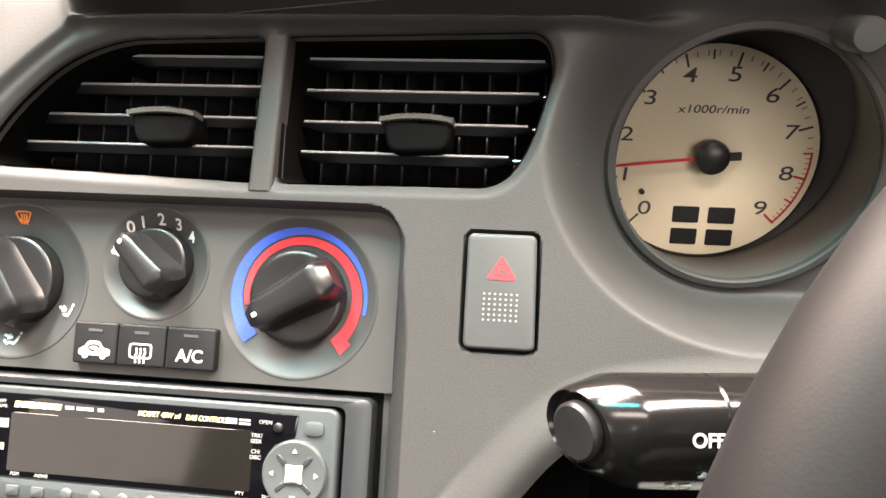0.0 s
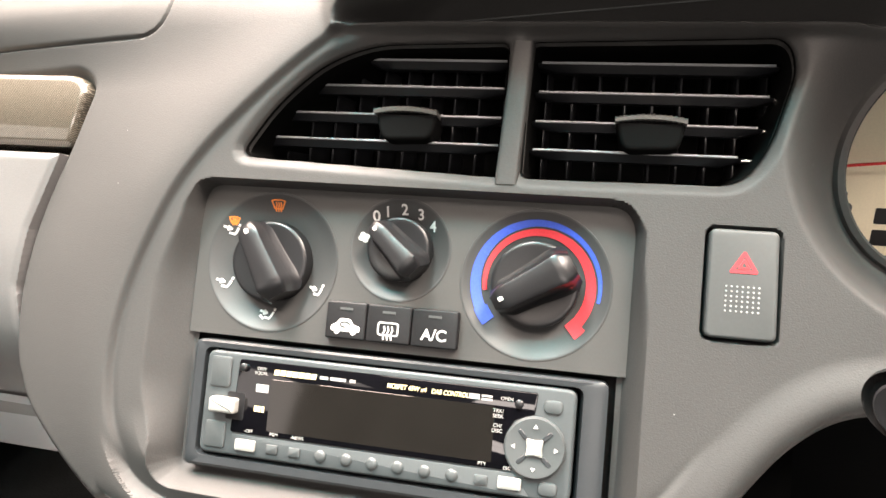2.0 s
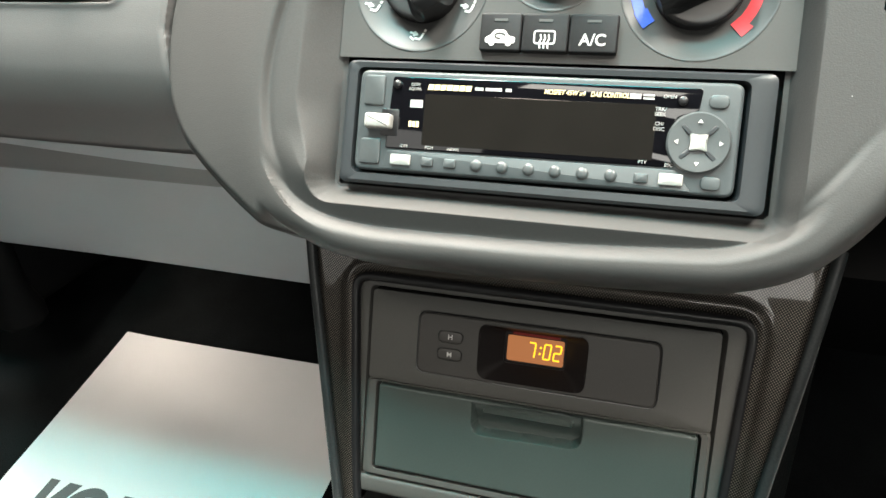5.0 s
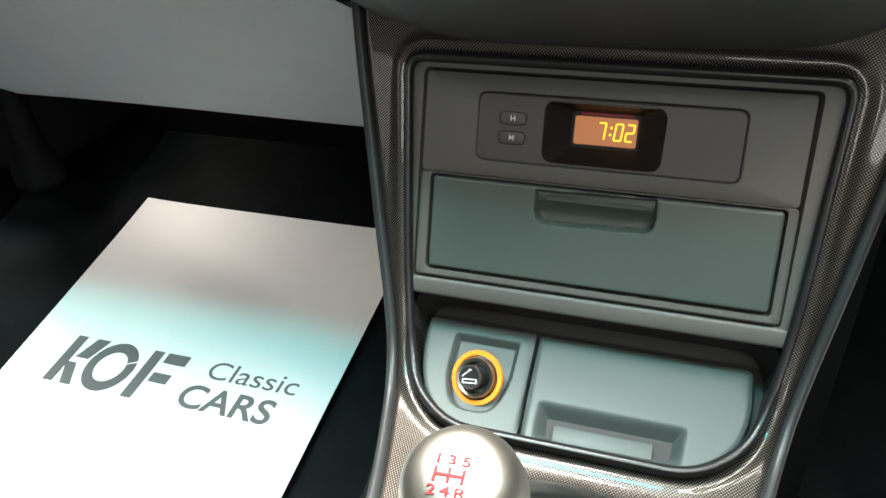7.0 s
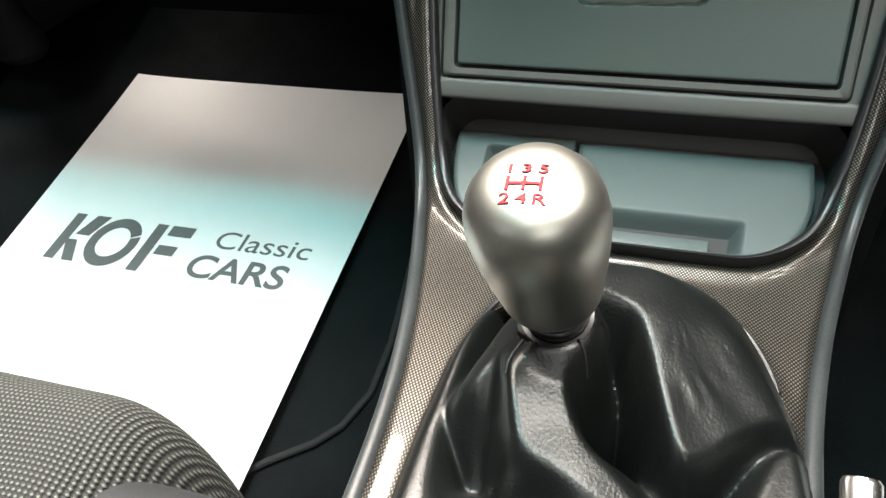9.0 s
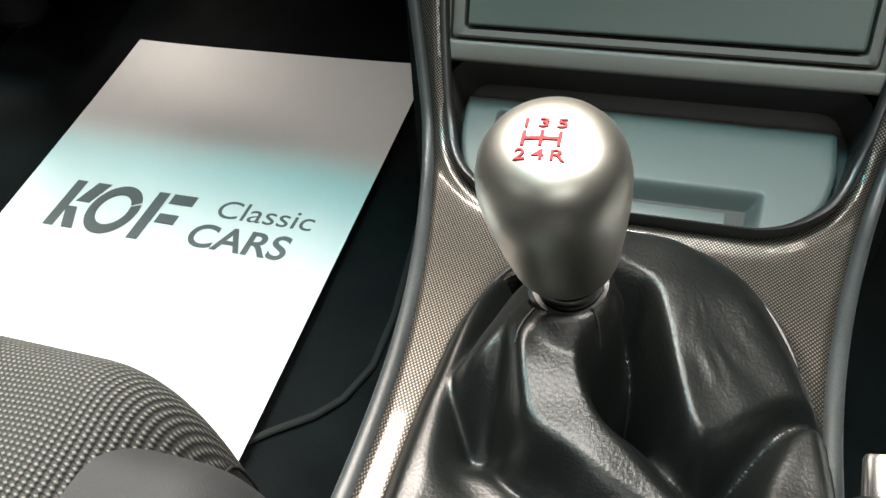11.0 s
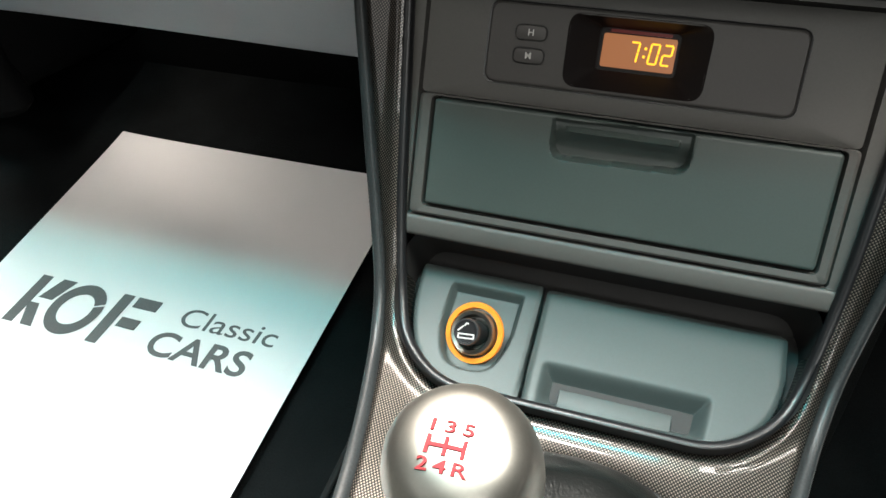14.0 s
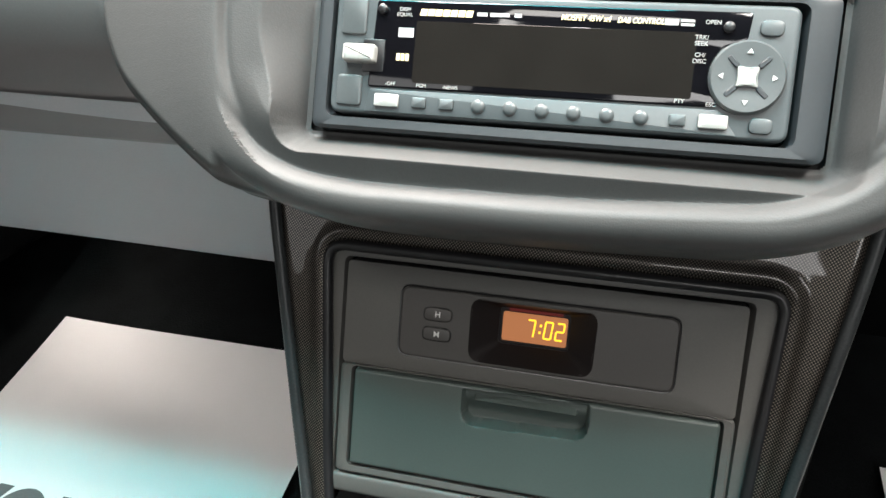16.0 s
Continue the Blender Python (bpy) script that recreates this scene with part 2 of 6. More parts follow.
def rounded(points, r, n=5):
    """A polygon with its corners rounded; r is one radius or one for each corner."""
    out = []
    k = len(points)
    for i in range(k):
        p, a, b = Vector(points[i]), Vector(points[i - 1]), Vector(points[(i + 1) % k])
        rad = r[i] if isinstance(r, (list, tuple)) else r
        da, db = (a - p), (b - p)
        cut = min(rad, da.length * 0.49, db.length * 0.49)
        if cut < 1e-6:
            out.append(tuple(p))
            continue
        s, e = p + da.normalized() * cut, p + db.normalized() * cut
        for j in range(n + 1):
            t = j / n
            out.append(tuple(s * (1 - t) ** 2 + p * 2 * t * (1 - t) + e * t * t))
    return out


def prism(points, z0, z1, bevel=0.0, seg=2):
    """A flat outline with thickness, its upper edge rounded."""
    bm = bmesh.new()
    if bevel:
        c = Vector((sum(p[0] for p in points) / len(points), sum(p[1] for p in points) / len(points)))
        rings = [[Vector((*p, z0)) for p in points]]
        n = len(points)
        normals = []
        area = sum(points[i][0] * points[(i + 1) % n][1] - points[(i + 1) % n][0] * points[i][1] for i in range(n))
        for i in range(n):
            t = Vector(points[(i + 1) % n]) - Vector(points[i - 1])
            t.normalize()
            normals.append(Vector((-t.y, t.x)) * (1 if area > 0 else -1))
        for j in range(seg + 1):
            a = math.pi / 2 * j / seg
            inset, z = bevel * (1 - math.cos(a)), z1 - bevel + bevel * math.sin(a)
            rings.append([Vector((points[i][0] + normals[i].x * inset, points[i][1] + normals[i].y * inset, z)) for i in range(n)])
        vs = [[bm.verts.new(p) for p in ring] for ring in rings]
        for a, b in zip(vs, vs[1:]):
            for i in range(n):
                bm.faces.new((a[i], a[(i + 1) % n], b[(i + 1) % n], b[i]))
        bm.faces.new(vs[-1])
        bm.faces.new(vs[0][::-1])
    else:
        lo = [bm.verts.new((*p, z0)) for p in points]
        hi = [bm.verts.new((*p, z1)) for p in points]
        n = len(points)
        for i in range(n):
            bm.faces.new((lo[i], lo[(i + 1) % n], hi[(i + 1) % n], hi[i]))
        bm.faces.new(hi)
        bm.faces.new(lo[::-1])
    bmesh.ops.recalc_face_normals(bm, faces=bm.faces[:])
    return bm


def lathe(profile, n=48, cx=0.0, cy=0.0, a0=0.0, a1=360.0):
    """Turns (radius, z) pairs round the local z axis."""
    bm = bmesh.new()
    full = a1 - a0 >= 359.9
    rings = []
    for r, z in profile:
        rings.append([bm.verts.new((cx + r * math.cos(radians(a0 + (a1 - a0) * i / n)), cy + r * math.sin(radians(a0 + (a1 - a0) * i / n)), z))
                      for i in range(n if full else n + 1)] if r > 1e-6 else [bm.verts.new((cx, cy, z))])
    for a, b in zip(rings, rings[1:]):
        for i in range(n):
            j = (i + 1) % n if full else i + 1
            if len(a) == 1 and len(b) == 1:
                continue
            if len(a) == 1:
                bm.faces.new((a[0], b[i], b[j]))
            elif len(b) == 1:
                bm.faces.new((a[i], a[j], b[0]))
            else:
                bm.faces.new((a[i], a[j], b[j], b[i]))
    bmesh.ops.recalc_face_normals(bm, faces=bm.faces[:])
    return bm


def arc_band(cx, cy, r0, r1, a0, a1, z0, z1, n=48):
    """A flat ring sector with thickness; r0 and r1 may be pairs that taper from start to end."""
    r0 = r0 if isinstance(r0, tuple) else (r0, r0)
    r1 = r1 if isinstance(r1, tuple) else (r1, r1)
    pts = []
    for i in range(n + 1):
        t = i / n
        a = radians(a0 + (a1 - a0) * t)
        r = r1[0] + (r1[1] - r1[0]) * t
        pts.append((cx + r * math.cos(a), cy + r * math.sin(a)))
    for i in range(n, -1, -1):
        t = i / n
        a = radians(a0 + (a1 - a0) * t)
        r = r0[0] + (r0[1] - r0[0]) * t
        pts.append((cx + r * math.cos(a), cy + r * math.sin(a)))
    bm = bmesh.new()
    k = n + 1
    lo = [bm.verts.new((*p, z0)) for p in pts]
    hi = [bm.verts.new((*p, z1)) for p in pts]
    m = len(pts)
    for i in range(n):
        bm.faces.new((hi[i], hi[i + 1], hi[m - 2 - i], hi[m - 1 - i]))
    for i in range(m):
        bm.faces.new((lo[i], lo[(i + 1) % m], hi[(i + 1) % m], hi[i]))
    bmesh.ops.recalc_face_normals(bm, faces=bm.faces[:])
    return bm


def joined(*bms):
    """One bmesh out of several."""
    out = bmesh.new()
    for b in bms:
        me = bpy.data.meshes.new("tmp")
        b.to_mesh(me)
        b.free()
        out.from_mesh(me)
        bpy.data.meshes.remove(me)
    return out


def moved(bm, m):
    bmesh.ops.transform(bm, matrix=m, verts=bm.verts[:])
    return bm


def tube(points, r, n=12, closed=False):
    """A round bar along a path; r is one radius or one for each point."""
    bm = bmesh.new()
    pts = [Vector(p) for p in points]
    k = len(pts)
    rings = []
    up = Vector((0, 0, 1))
    for i, p in enumerate(pts):
        a = pts[i - 1] if i or closed else p
        b = pts[(i + 1) % k] if i < k - 1 or closed else p
        t = (b - a).normalized()
        s = t.cross(up)
        if s.length < 0.05:
            s = t.cross(Vector((1, 0, 0)))
        s.normalize()
        w = s.cross(t)
        rad = r[i] if isinstance(r, (list, tuple)) else r
        rings.append([bm.verts.new(p + (s * math.cos(2 * math.pi * j / n) + w * math.sin(2 * math.pi * j / n)) * rad) for j in range(n)])
    for i in range(k if closed else k - 1):
        a, b = rings[i], rings[(i + 1) % k]
        for j in range(n):
            bm.faces.new((a[j], a[(j + 1) % n], b[(j + 1) % n], b[j]))
    if not closed:
        bm.faces.new(rings[0][::-1])
        bm.faces.new(rings[-1])
    bmesh.ops.recalc_face_normals(bm, faces=bm.faces[:])
    return bm


def lettering(body, size, x, y, z, turn=0.0, depth=0.00008, shear=0.0, stretch=1.0, bold=0.0, align="CENTER"):
    """Words in the built-in font as a thin mesh, centred on a place in the local plane."""
    cu = bpy.data.curves.new("words", "FONT")
    cu.body, cu.size, cu.extrude, cu.shear, cu.offset = body, size, depth, shear, bold
    cu.align_x, cu.align_y = align, "CENTER"
    ob = bpy.data.objects.new("words", cu)
    scene.collection.objects.link(ob)
    bpy.context.view_layer.update()
    me = bpy.data.meshes.new_from_object(ob.evaluated_get(bpy.context.evaluated_depsgraph_get()))
    bpy.data.objects.remove(ob)
    me.transform(pose(x, y, z, 0, 0, turn) @ Matrix.Diagonal((stretch, 1, 1, 1)))
    return me


def away(U, V, poly):
    """Signed distance from a closed outline, negative inside."""
    best = np.full(U.shape, 1e9)
    inside = np.zeros(U.shape, bool)
    n = len(poly)
    for i in range(n):
        (ax, ay), (bx, by) = poly[i], poly[(i + 1) % n]
        dx, dy = bx - ax, by - ay
        t = np.clip(((U - ax) * dx + (V - ay) * dy) / (dx * dx + dy * dy + 1e-18), 0, 1)
        best = np.minimum(best, (U - ax - t * dx) ** 2 + (V - ay - t * dy) ** 2)
        if ay != by:
            cross = ((ay > V) != (by > V)) & (U < (bx - ax) * (V - ay) / (by - ay) + ax)
            inside ^= cross
    return np.where(inside, -1, 1) * np.sqrt(best)


def step(x, a, b):
    t = np.clip((x - a) / (b - a), 0, 1)
    return t * t * (3 - 2 * t)


def mix(a, b, t):
    return a + (b - a) * t


def shell(name, us, vs, height, floor, trims=()):
    """A moulded skin: a sheet over a grid, raised by height(U, V), left open where it falls below floor.
    trims: (outline, distance, sign) cuts, whose edge is drawn smooth by moving the nearest grid points on to it."""
    U, V = np.meshgrid(us, vs)
    gone = np.zeros(U.shape, bool)
    for outline, limit, sign in trims:
        s = sign * away(U, V, outline) - limit
        gv, gu = np.gradient(s, vs, us)
        cell = 1.3 * np.maximum(np.gradient(us)[None, :], np.gradient(vs)[:, None])
        near = (s > 0) & (s < cell)
        gone |= s >= cell
        size = np.maximum(np.hypot(gu, gv), 0.5)
        U, V = np.where(near, U - s * gu / size ** 2, U), np.where(near, V - s * gv / size ** 2, V)
    W = np.where(gone, -1.0, height(U, V))
    co = np.stack([U, V, W], -1).reshape(-1, 3)
    nv, nu = U.shape
    idx = np.arange(nu * nv).reshape(nv, nu)
    q = np.stack([idx[:-1, :-1], idx[:-1, 1:], idx[1:, 1:], idx[1:, :-1]], -1).reshape(-1, 4)
    keep = (W.reshape(-1)[q].max(1) > floor) & (W.reshape(-1)[q].min(1) > -0.9)
    q = q[keep]
    used = np.unique(q)
    back = np.full(len(co), -1)
    back[used] = np.arange(len(used))
    q, co = back[q], co[used]
    me = bpy.data.meshes.new(name)
    me.vertices.add(len(co))
    me.vertices.foreach_set("co", co.astype(np.float32).ravel())
    me.loops.add(len(q) * 4)
    me.loops.foreach_set("vertex_index", q.astype(np.int32).ravel())
    me.polygons.add(len(q))
    me.polygons.foreach_set("loop_start", np.arange(0, len(q) * 4, 4, dtype=np.int32))
    me.polygons.foreach_set("use_smooth", np.ones(len(q), bool))
    me.update(calc_edges=True)
    me.validate()
    return me


def spans(*stretches):
    """Grid lines from (from, to, spacing) stretches."""
    out = []
    for a, b, s in stretches:
        out += list(np.arange(a, b - s * 0.3, s))
    return np.array(out + [stretches[-1][1]])


# Frames of the sloping surfaces: x to the right, y up the slope, z out of it.
LEAN_D, LEAN_C = 24.5, 20.2
MD = pose(0, 0.243, 0.5485, 90 - LEAN_D, 0, 0)
MC = pose(0, 0.2365, 0.3585, 90 - LEAN_C, 0, 0)
I4 = Matrix.Identity(4)

# ---- dashboard shell ----
CREST = [(0.60, 0.24), (0.12, 0.215), (0.04, 0.191), (-0.0055, 0.1660), (-0.0330, 0.1490), (-0.0560, 0.1315), (-0.0780, 0.1100),
         (-0.0965, 0.0900), (-0.1105, 0.0700), (-0.1235, 0.0400), (-0.1325, 0.0100), (-0.1360, -0.0200), (-0.1320, -0.0520), (-0.1180, -0.0735), (-0.0960, -0.0850),
         (-0.0700, -0.0885), (0.0200, -0.0872), (0.0880, -0.0835), (0.1120, -0.0750), (0.1300, -0.0580), (0.1450, -0.0340), (0.1620, -0.0120),
         (0.1838, 0.0040), (0.23, 0.012), (0.60, 0.012)]
CREST = rounded(CREST, [0.001] + [0.03] * 23 + [0.001], 5)
# the face inside the rolled edge lies a little lower, behind a crease
CREASE = rounded([(0.60, 0.24), (0.12, 0.215), (0.04, 0.191), (-0.0055, 0.1660), (-0.0330, 0.1490), (-0.0560, 0.1315), (-0.0780, 0.1100), (-0.0965, 0.0900), (-0.1105, 0.0700),
                  (-0.1235, 0.0400), (-0.1325, 0.0100), (-0.1355, -0.0200), (-0.1310, -0.0480), (-0.1180, -0.0690), (-0.0980, -0.0780), (-0.0720, -0.0810), (0.0200, -0.0800), (0.0860, -0.0755),
                  (0.1080, -0.0660), (0.1230, -0.0480), (0.1400, -0.0220), (0.1620, 0.0000), (0.19, 0.018), (0.60, 0.03)], [0.001] + [0.03] * 22 + [0.001], 5)
SIDE_CUT = [(-0.80, 0.1315), (-0.192, 0.1305), (-0.181, 0.1230), (-0.1895, 0.0880), (-0.1965, 0.0700), (-0.2039, 0.0450), (-0.2081, 0.0133),
            (-0.2045, -0.0212), (-0.1909, -0.0452), (-0.1655, -0.0646), (-0.140, -0.0815), (-0.120, -0.0925), (-0.0976, -0.0990), (-0.05, -0.1008),
            (0.0, -0.1000), (0.0819, -0.0975), (0.103, -0.0925), (0.119, -0.0840), (0.139, -0.0650), (0.155, -0.0410), (0.170, -0.0210), (0.188, -0.0075), (0.23, 0.0005), (0.80, 0.0005), (0.80, -0.30), (-0.80, -0.30)]
SIDE_CUT = rounded(SIDE_CUT, 0.012, 6)
VENT_L = rounded([(-0.0780, 0.0862), (0.0447, 0.0822), (0.0447, 0.1410), (-0.0175, 0.1394), (-0.0410, 0.1300), (-0.0630, 0.1098)],
                 [0.006, 0.003, 0.003, 0.012, 0.012, 0.02])
VENT_R = rounded([(0.0555, 0.0822), (0.1446, 0.0834), (0.1545, 0.0990), (0.1630, 0.1310), (0.1595, 0.1432), (0.0555, 0.1412)],
                 [0.003, 0.010, 0.02, 0.008, 0.006, 0.003])
STACK = rounded([(-0.0995, -0.0640), (0.1040, -0.0640), (0.1045, 0.0725), (-0.0985, 0.0725)], [0.006, 0.006, 0.011, 0.009])


def grown(points, by):
    """An outline, counter-clockwise, moved outwards."""
    n = len(points)
    out = []
    for k in range(n):
        t = (Vector(points[(k + 1) % n]) - Vector(points[k - 1])).normalized()
        out.append((points[k][0] + t.y * by, points[k][1] - t.x * by))
    return out


VENT_L, VENT_R = grown(VENT_L, 0.0013), grown(VENT_R, 0.0013)


def dash_height(U, V):
    d = away(U, V, CREST)
    # above the vents the face swings out into an overhanging brow
    brow = step(U, -0.075, 0.01)
    over = V - np.maximum(d, 0) - 0.1440
    cave = step(U - 3.0 * np.maximum(V - 0.148, 0), -0.058, -0.020) * (1 - step(U, 0.19, 0.25))
    over = brow * np.minimum(2.6 * 0.5 * (over + np.sqrt(over ** 2 + 0.0012 ** 2)), 0.056)
    over = over - 0.046 * cave * step(V - np.maximum(d, 0), 0.1462, 0.1545) * (1 - step(V - np.maximum(d, 0), 0.160, 0.1780))
    crest = 0.0148
    # dished face inside the rolled edge
    c = away(U, V, CREASE)
    keen = 0.0026 * (1 - step(U, 0.03, 0.11) * step(V, -0.060, -0.015)) * (1 - 0.8 * brow * step(V, 0.115, 0.165))
    face = mix(crest, 0.0120 + keen, step(-d, 0.0, 0.014))
    face = face - keen * step(-c, 0.0, 0.0042) - 0.0005 * np.exp(-((c + 0.0040) / 0.0018) ** 2) * np.clip(keen / 0.0026, 0, 1) * step(V, -0.07, -0.03)
    # under the radio the face leans back to a crease, below which a rolled bead stands out
    roll = 0.0085 + 0.0063 * np.sin(math.pi / 2 * np.clip(c / 0.0070, 0, 1)) ** 0.9
    lower = np.where(c < 0, 0.0085 + 0.50 * (np.sqrt(np.minimum(-c, 0.014) ** 2 + 0.0010 ** 2) - 0.0010), roll)
    face = mix(face, lower, step(-V, 0.036, 0.066) * step(U, -0.134, -0.118) * (1 - step(U, 0.108, 0.128)))
    # the face falls away outside the edge: gently to the side, sharply under the lip
    steep = np.maximum(step(-V, 0.055, 0.088) * step(U, -0.135, -0.105), step(U, 0.10, 0.13) * step(-V, -0.06, 0.0))
    soft = np.sqrt(np.maximum(d, 0) ** 2 + 0.012 ** 2) - 0.012
    out = np.maximum(d, 0)
    hard = 1.25 * (0.0115 - np.sqrt(np.maximum(0.0115 ** 2 - np.minimum(out, 0.0112) ** 2, 0))) + 9 * np.maximum(out - 0.0112, 0)
    up = step(V, 0.12, 0.17)
    fall = mix(mix(0.34 * soft, 0.22 * soft, up), hard, steep) + 5.5 * np.maximum(V - 0.150, 0) ** 2
    H = np.where(d < 0, face, crest - fall) + over
    # instrument recess with a sloping surround
    rx, ry = (U - 0.241) / 0.051, (V - 0.1010) / 0.048
    rr = np.where(rx < 0, np.sqrt(rx ** 2 + ry ** 2), np.abs(ry))
    rim = -0.0177 + 0.456 * (V - 0.0995)
    H = mix(rim, H, step(rr, 1.04, 1.62))
    H = np.where(np.sqrt(rx ** 2 + ry ** 2) < 1.0, -1.0, H)
    # recess for the heater panel and the radio
    s = away(U, V, STACK)
    wide = 0.0050 + 0.0030 * step(-V, 0.020, 0.050) - 0.0036 * step(V, 0.058, 0.070) + 0.0120 * step(-U, 0.080, 0.100) * (1 - step(V, 0.020, 0.066)) * step(V, -0.055, -0.020) + 0.0030 * step(U, 0.085, 0.104) * (1 - step(V, 0.020, 0.050)) * step(V, -0.055, -0.020)
    chamfer = np.clip((s + 0.0005) / wide, 0, 1)
    H = mix(-0.003, H, mix(step(s, -0.0005, wide) ** 0.75, chamfer, 1 - step(V, 0.0, 0.03)))
    H = np.where(s < -0.003, -1.0, H)
    # vent openings with rolled edges
    for outline in (VENT_L, VENT_R):
        s = away(U, V, outline)
        H = H - 0.0030 * (1 - step(s, -0.001, 0.0055)) ** 1.5 - np.where(s < 0, 0.005 * step(-s, 0.0, 0.0010), 0)
        # pocket of the hazard switch
    s = away(U, V, rounded([(0.1322, 0.0197), (0.1612, 0.0197), (0.1605, 0.0654), (0.1322, 0.0654)], 0.004))
    H = np.where(s < 0.0004, H - 0.012 * step(-s, -0.0004, 0.0008), H)
    # edge against the glovebox and the trim strip, and the seam of the airbag lid
    s = away(U, V, SIDE_CUT)
    H = H - 0.0045 * (1 - step(s, 0.0, 0.007)) ** 2 - np.where(s < 0, 0.026 * step(-s, 0.0, 0.0052), 0)
    lid = np.abs(away(U, V, rounded([(-0.9, 0.1475), (-0.134, 0.1475), (-0.085, 0.6), (-0.9, 0.6)], 0.018)))
    H = H - 0.0016 * (1 - step(lid, 0.0003, 0.0014))
    return H


dash = thing("dashboard", MD, "moulded dark grey soft plastic car dashboard with vent openings", "dashboard", kind="structure")
US = spans((-0.62, -0.26, 0.006), (-0.26, -0.14, 0.0008), (-0.14, 0.20, 0.00075), (0.20, 0.31, 0.0012), (0.31, 0.56, 0.008))
VS = spans((-0.135, -0.091, 0.00085), (-0.091, -0.066, 0.0004), (-0.066, 0.165, 0.00075), (0.165, 0.40, 0.003))
part("moulding", shell("moulding", US, VS, dash_height, -0.30, [(SIDE_CUT, 0.0048, -1), (VENT_L, 0.0011, -1), (VENT_R, 0.0011, -1)]), DASH, dash)
_lu = np.linspace(-0.01, 0.20, 24)
_lv = 0.1545 + 0.009 * (_lu + 0.01) / 0.21
part("upper_lid_line", tube([(float(u), float(v), float(w) + 0.0004) for u, v, w in zip(_lu, _lv, dash_height(_lu, _lv))], 0.0005, 6), SWITCH, dash, "thin seam under the dashboard brow")
# closing body behind the skin
part("duct_body", box(-0.16, 0.19, -0.085, 0.135, -0.12, -0.075), VOID, dash, "black unlit space behind the vents", False)

# ---- air vents ----


def air_vent(outline, u0, u1, rows, tab, label):
    """A vent: dark liner, level slats, upright vanes behind and a thumb tab."""
    vent = thing("air_vent", MD, label, "air vent", "dashboard vents")
    # liner
    bm = bmesh.new()
    n = len(outline)
    inset = []
    for k in range(n):
        t = (Vector(outline[(k + 1) % n]) - Vector(outline[k - 1])).normalized()
        inset.append((outline[k][0] - t.y * 0.0008, outline[k][1] + t.x * 0.0008))
    level = dash_height(np.array([p[0] for p in outline]), np.array([p[1] for p in outline]))
    lo = [bm.verts.new((x, y + 0.012, -0.072)) for x, y in inset]
    hi = [bm.verts.new((x, y, float(z) - 0.0008)) for (x, y), z in zip(inset, level)]
    for i in range(n):
        bm.faces.new((lo[i], lo[(i + 1) % n], hi[(i + 1) % n], hi[i]))
    bm.faces.new(lo)
    part("liner", bm, VOID, vent, "black duct liner")
    for a, b, v in rows:
        prof = [(-0.0150, -0.0034), (-0.0125, 0.0002), (-0.0138, 0.0009), (-0.0280, 0.0010), (-0.0280, -0.0006), (-0.0165, -0.0037)]
        bm = bmesh.new()
        rings = []
        m = 10
        for k in range(m + 1):
            t = k / m
            x = a + (b - a) * t
            e = min(1, min(t, 1 - t) * m * 0.9 + 0.25)
            rings.append([bm.verts.new((x, v + dv * e, w if w > -0.02 else -0.02 + (w + 0.02) * (0.55 + 0.45 * e))) for w, dv in prof])
        for r0, r1 in zip(rings, rings[1:]):
            for j in range(len(prof)):
                bm.faces.new((r0[j], r0[(j + 1) % len(prof)], r1[(j + 1) % len(prof)], r1[j]))
        bm.faces.new(rings[0])
        bm.faces.new(rings[-1][::-1])
        bmesh.ops.recalc_face_normals(bm, faces=bm.faces[:])
        blade = part("slat", bm, SLAT, vent)
        # thin pale tube in place of the gloss line on the blade
        part("slat_edge", tube([(a + 0.002, v + 0.0005, -0.0126), (b - 0.002, v + 0.0005, -0.0126)], 0.00062, 6), EDGE_GLINT, blade, "pale strip painted as the slat's front highlight")
    u = u0 + 0.004
    while u < u1:
        part("vane", box(u - 0.0006, u + 0.0006, 0.082, 0.148, -0.062, -0.0355, 0.0004, 1), VANE, vent)
        u += 0.0127
    if tab:
        tu, tv = tab
        body = prism(rounded([(tu - 0.0112, tv - 0.0135), (tu + 0.0130, tv - 0.0125), (tu + 0.0155, tv + 0.0010), (tu - 0.0150, tv + 0.0010)],
                             [0.005, 0.005, 0.0022, 0.0022]), -0.02, -0.0030, 0.0022, 4)
        grip = part("thumb_tab", body, VOID, vent, "black thumb tab with a ribbed grey upper edge")
        edge = bmesh.new()
        rings = []
        for k in range(27):
            q = k / 26 * 2 - 1
            x, lift = tu + 0.0002 + 0.0152 * q, 0.0016 * (1 - q * q) - 0.0004 * (k % 2)
            rings.append([edge.verts.new((x, tv + dy + lift, z)) for dy, z in ((-0.0016, -0.0100), (0.0010, -0.0100), (0.0012, -0.0016), (0.0004, -0.0004), (-0.0012, -0.0008))])
        for r0, r1 in zip(rings, rings[1:]):
            for j in range(5):
                edge.faces.new((r0[j], r0[(j + 1) % 5], r1[(j + 1) % 5], r1[j]))
        edge.faces.new(rings[0])
        edge.faces.new(rings[-1][::-1])
        bmesh.ops.recalc_face_normals(edge, faces=edge.faces[:])
        part("ribbed_edge", edge, RIBS, grip, "row of fine grey ribs")
    return vent


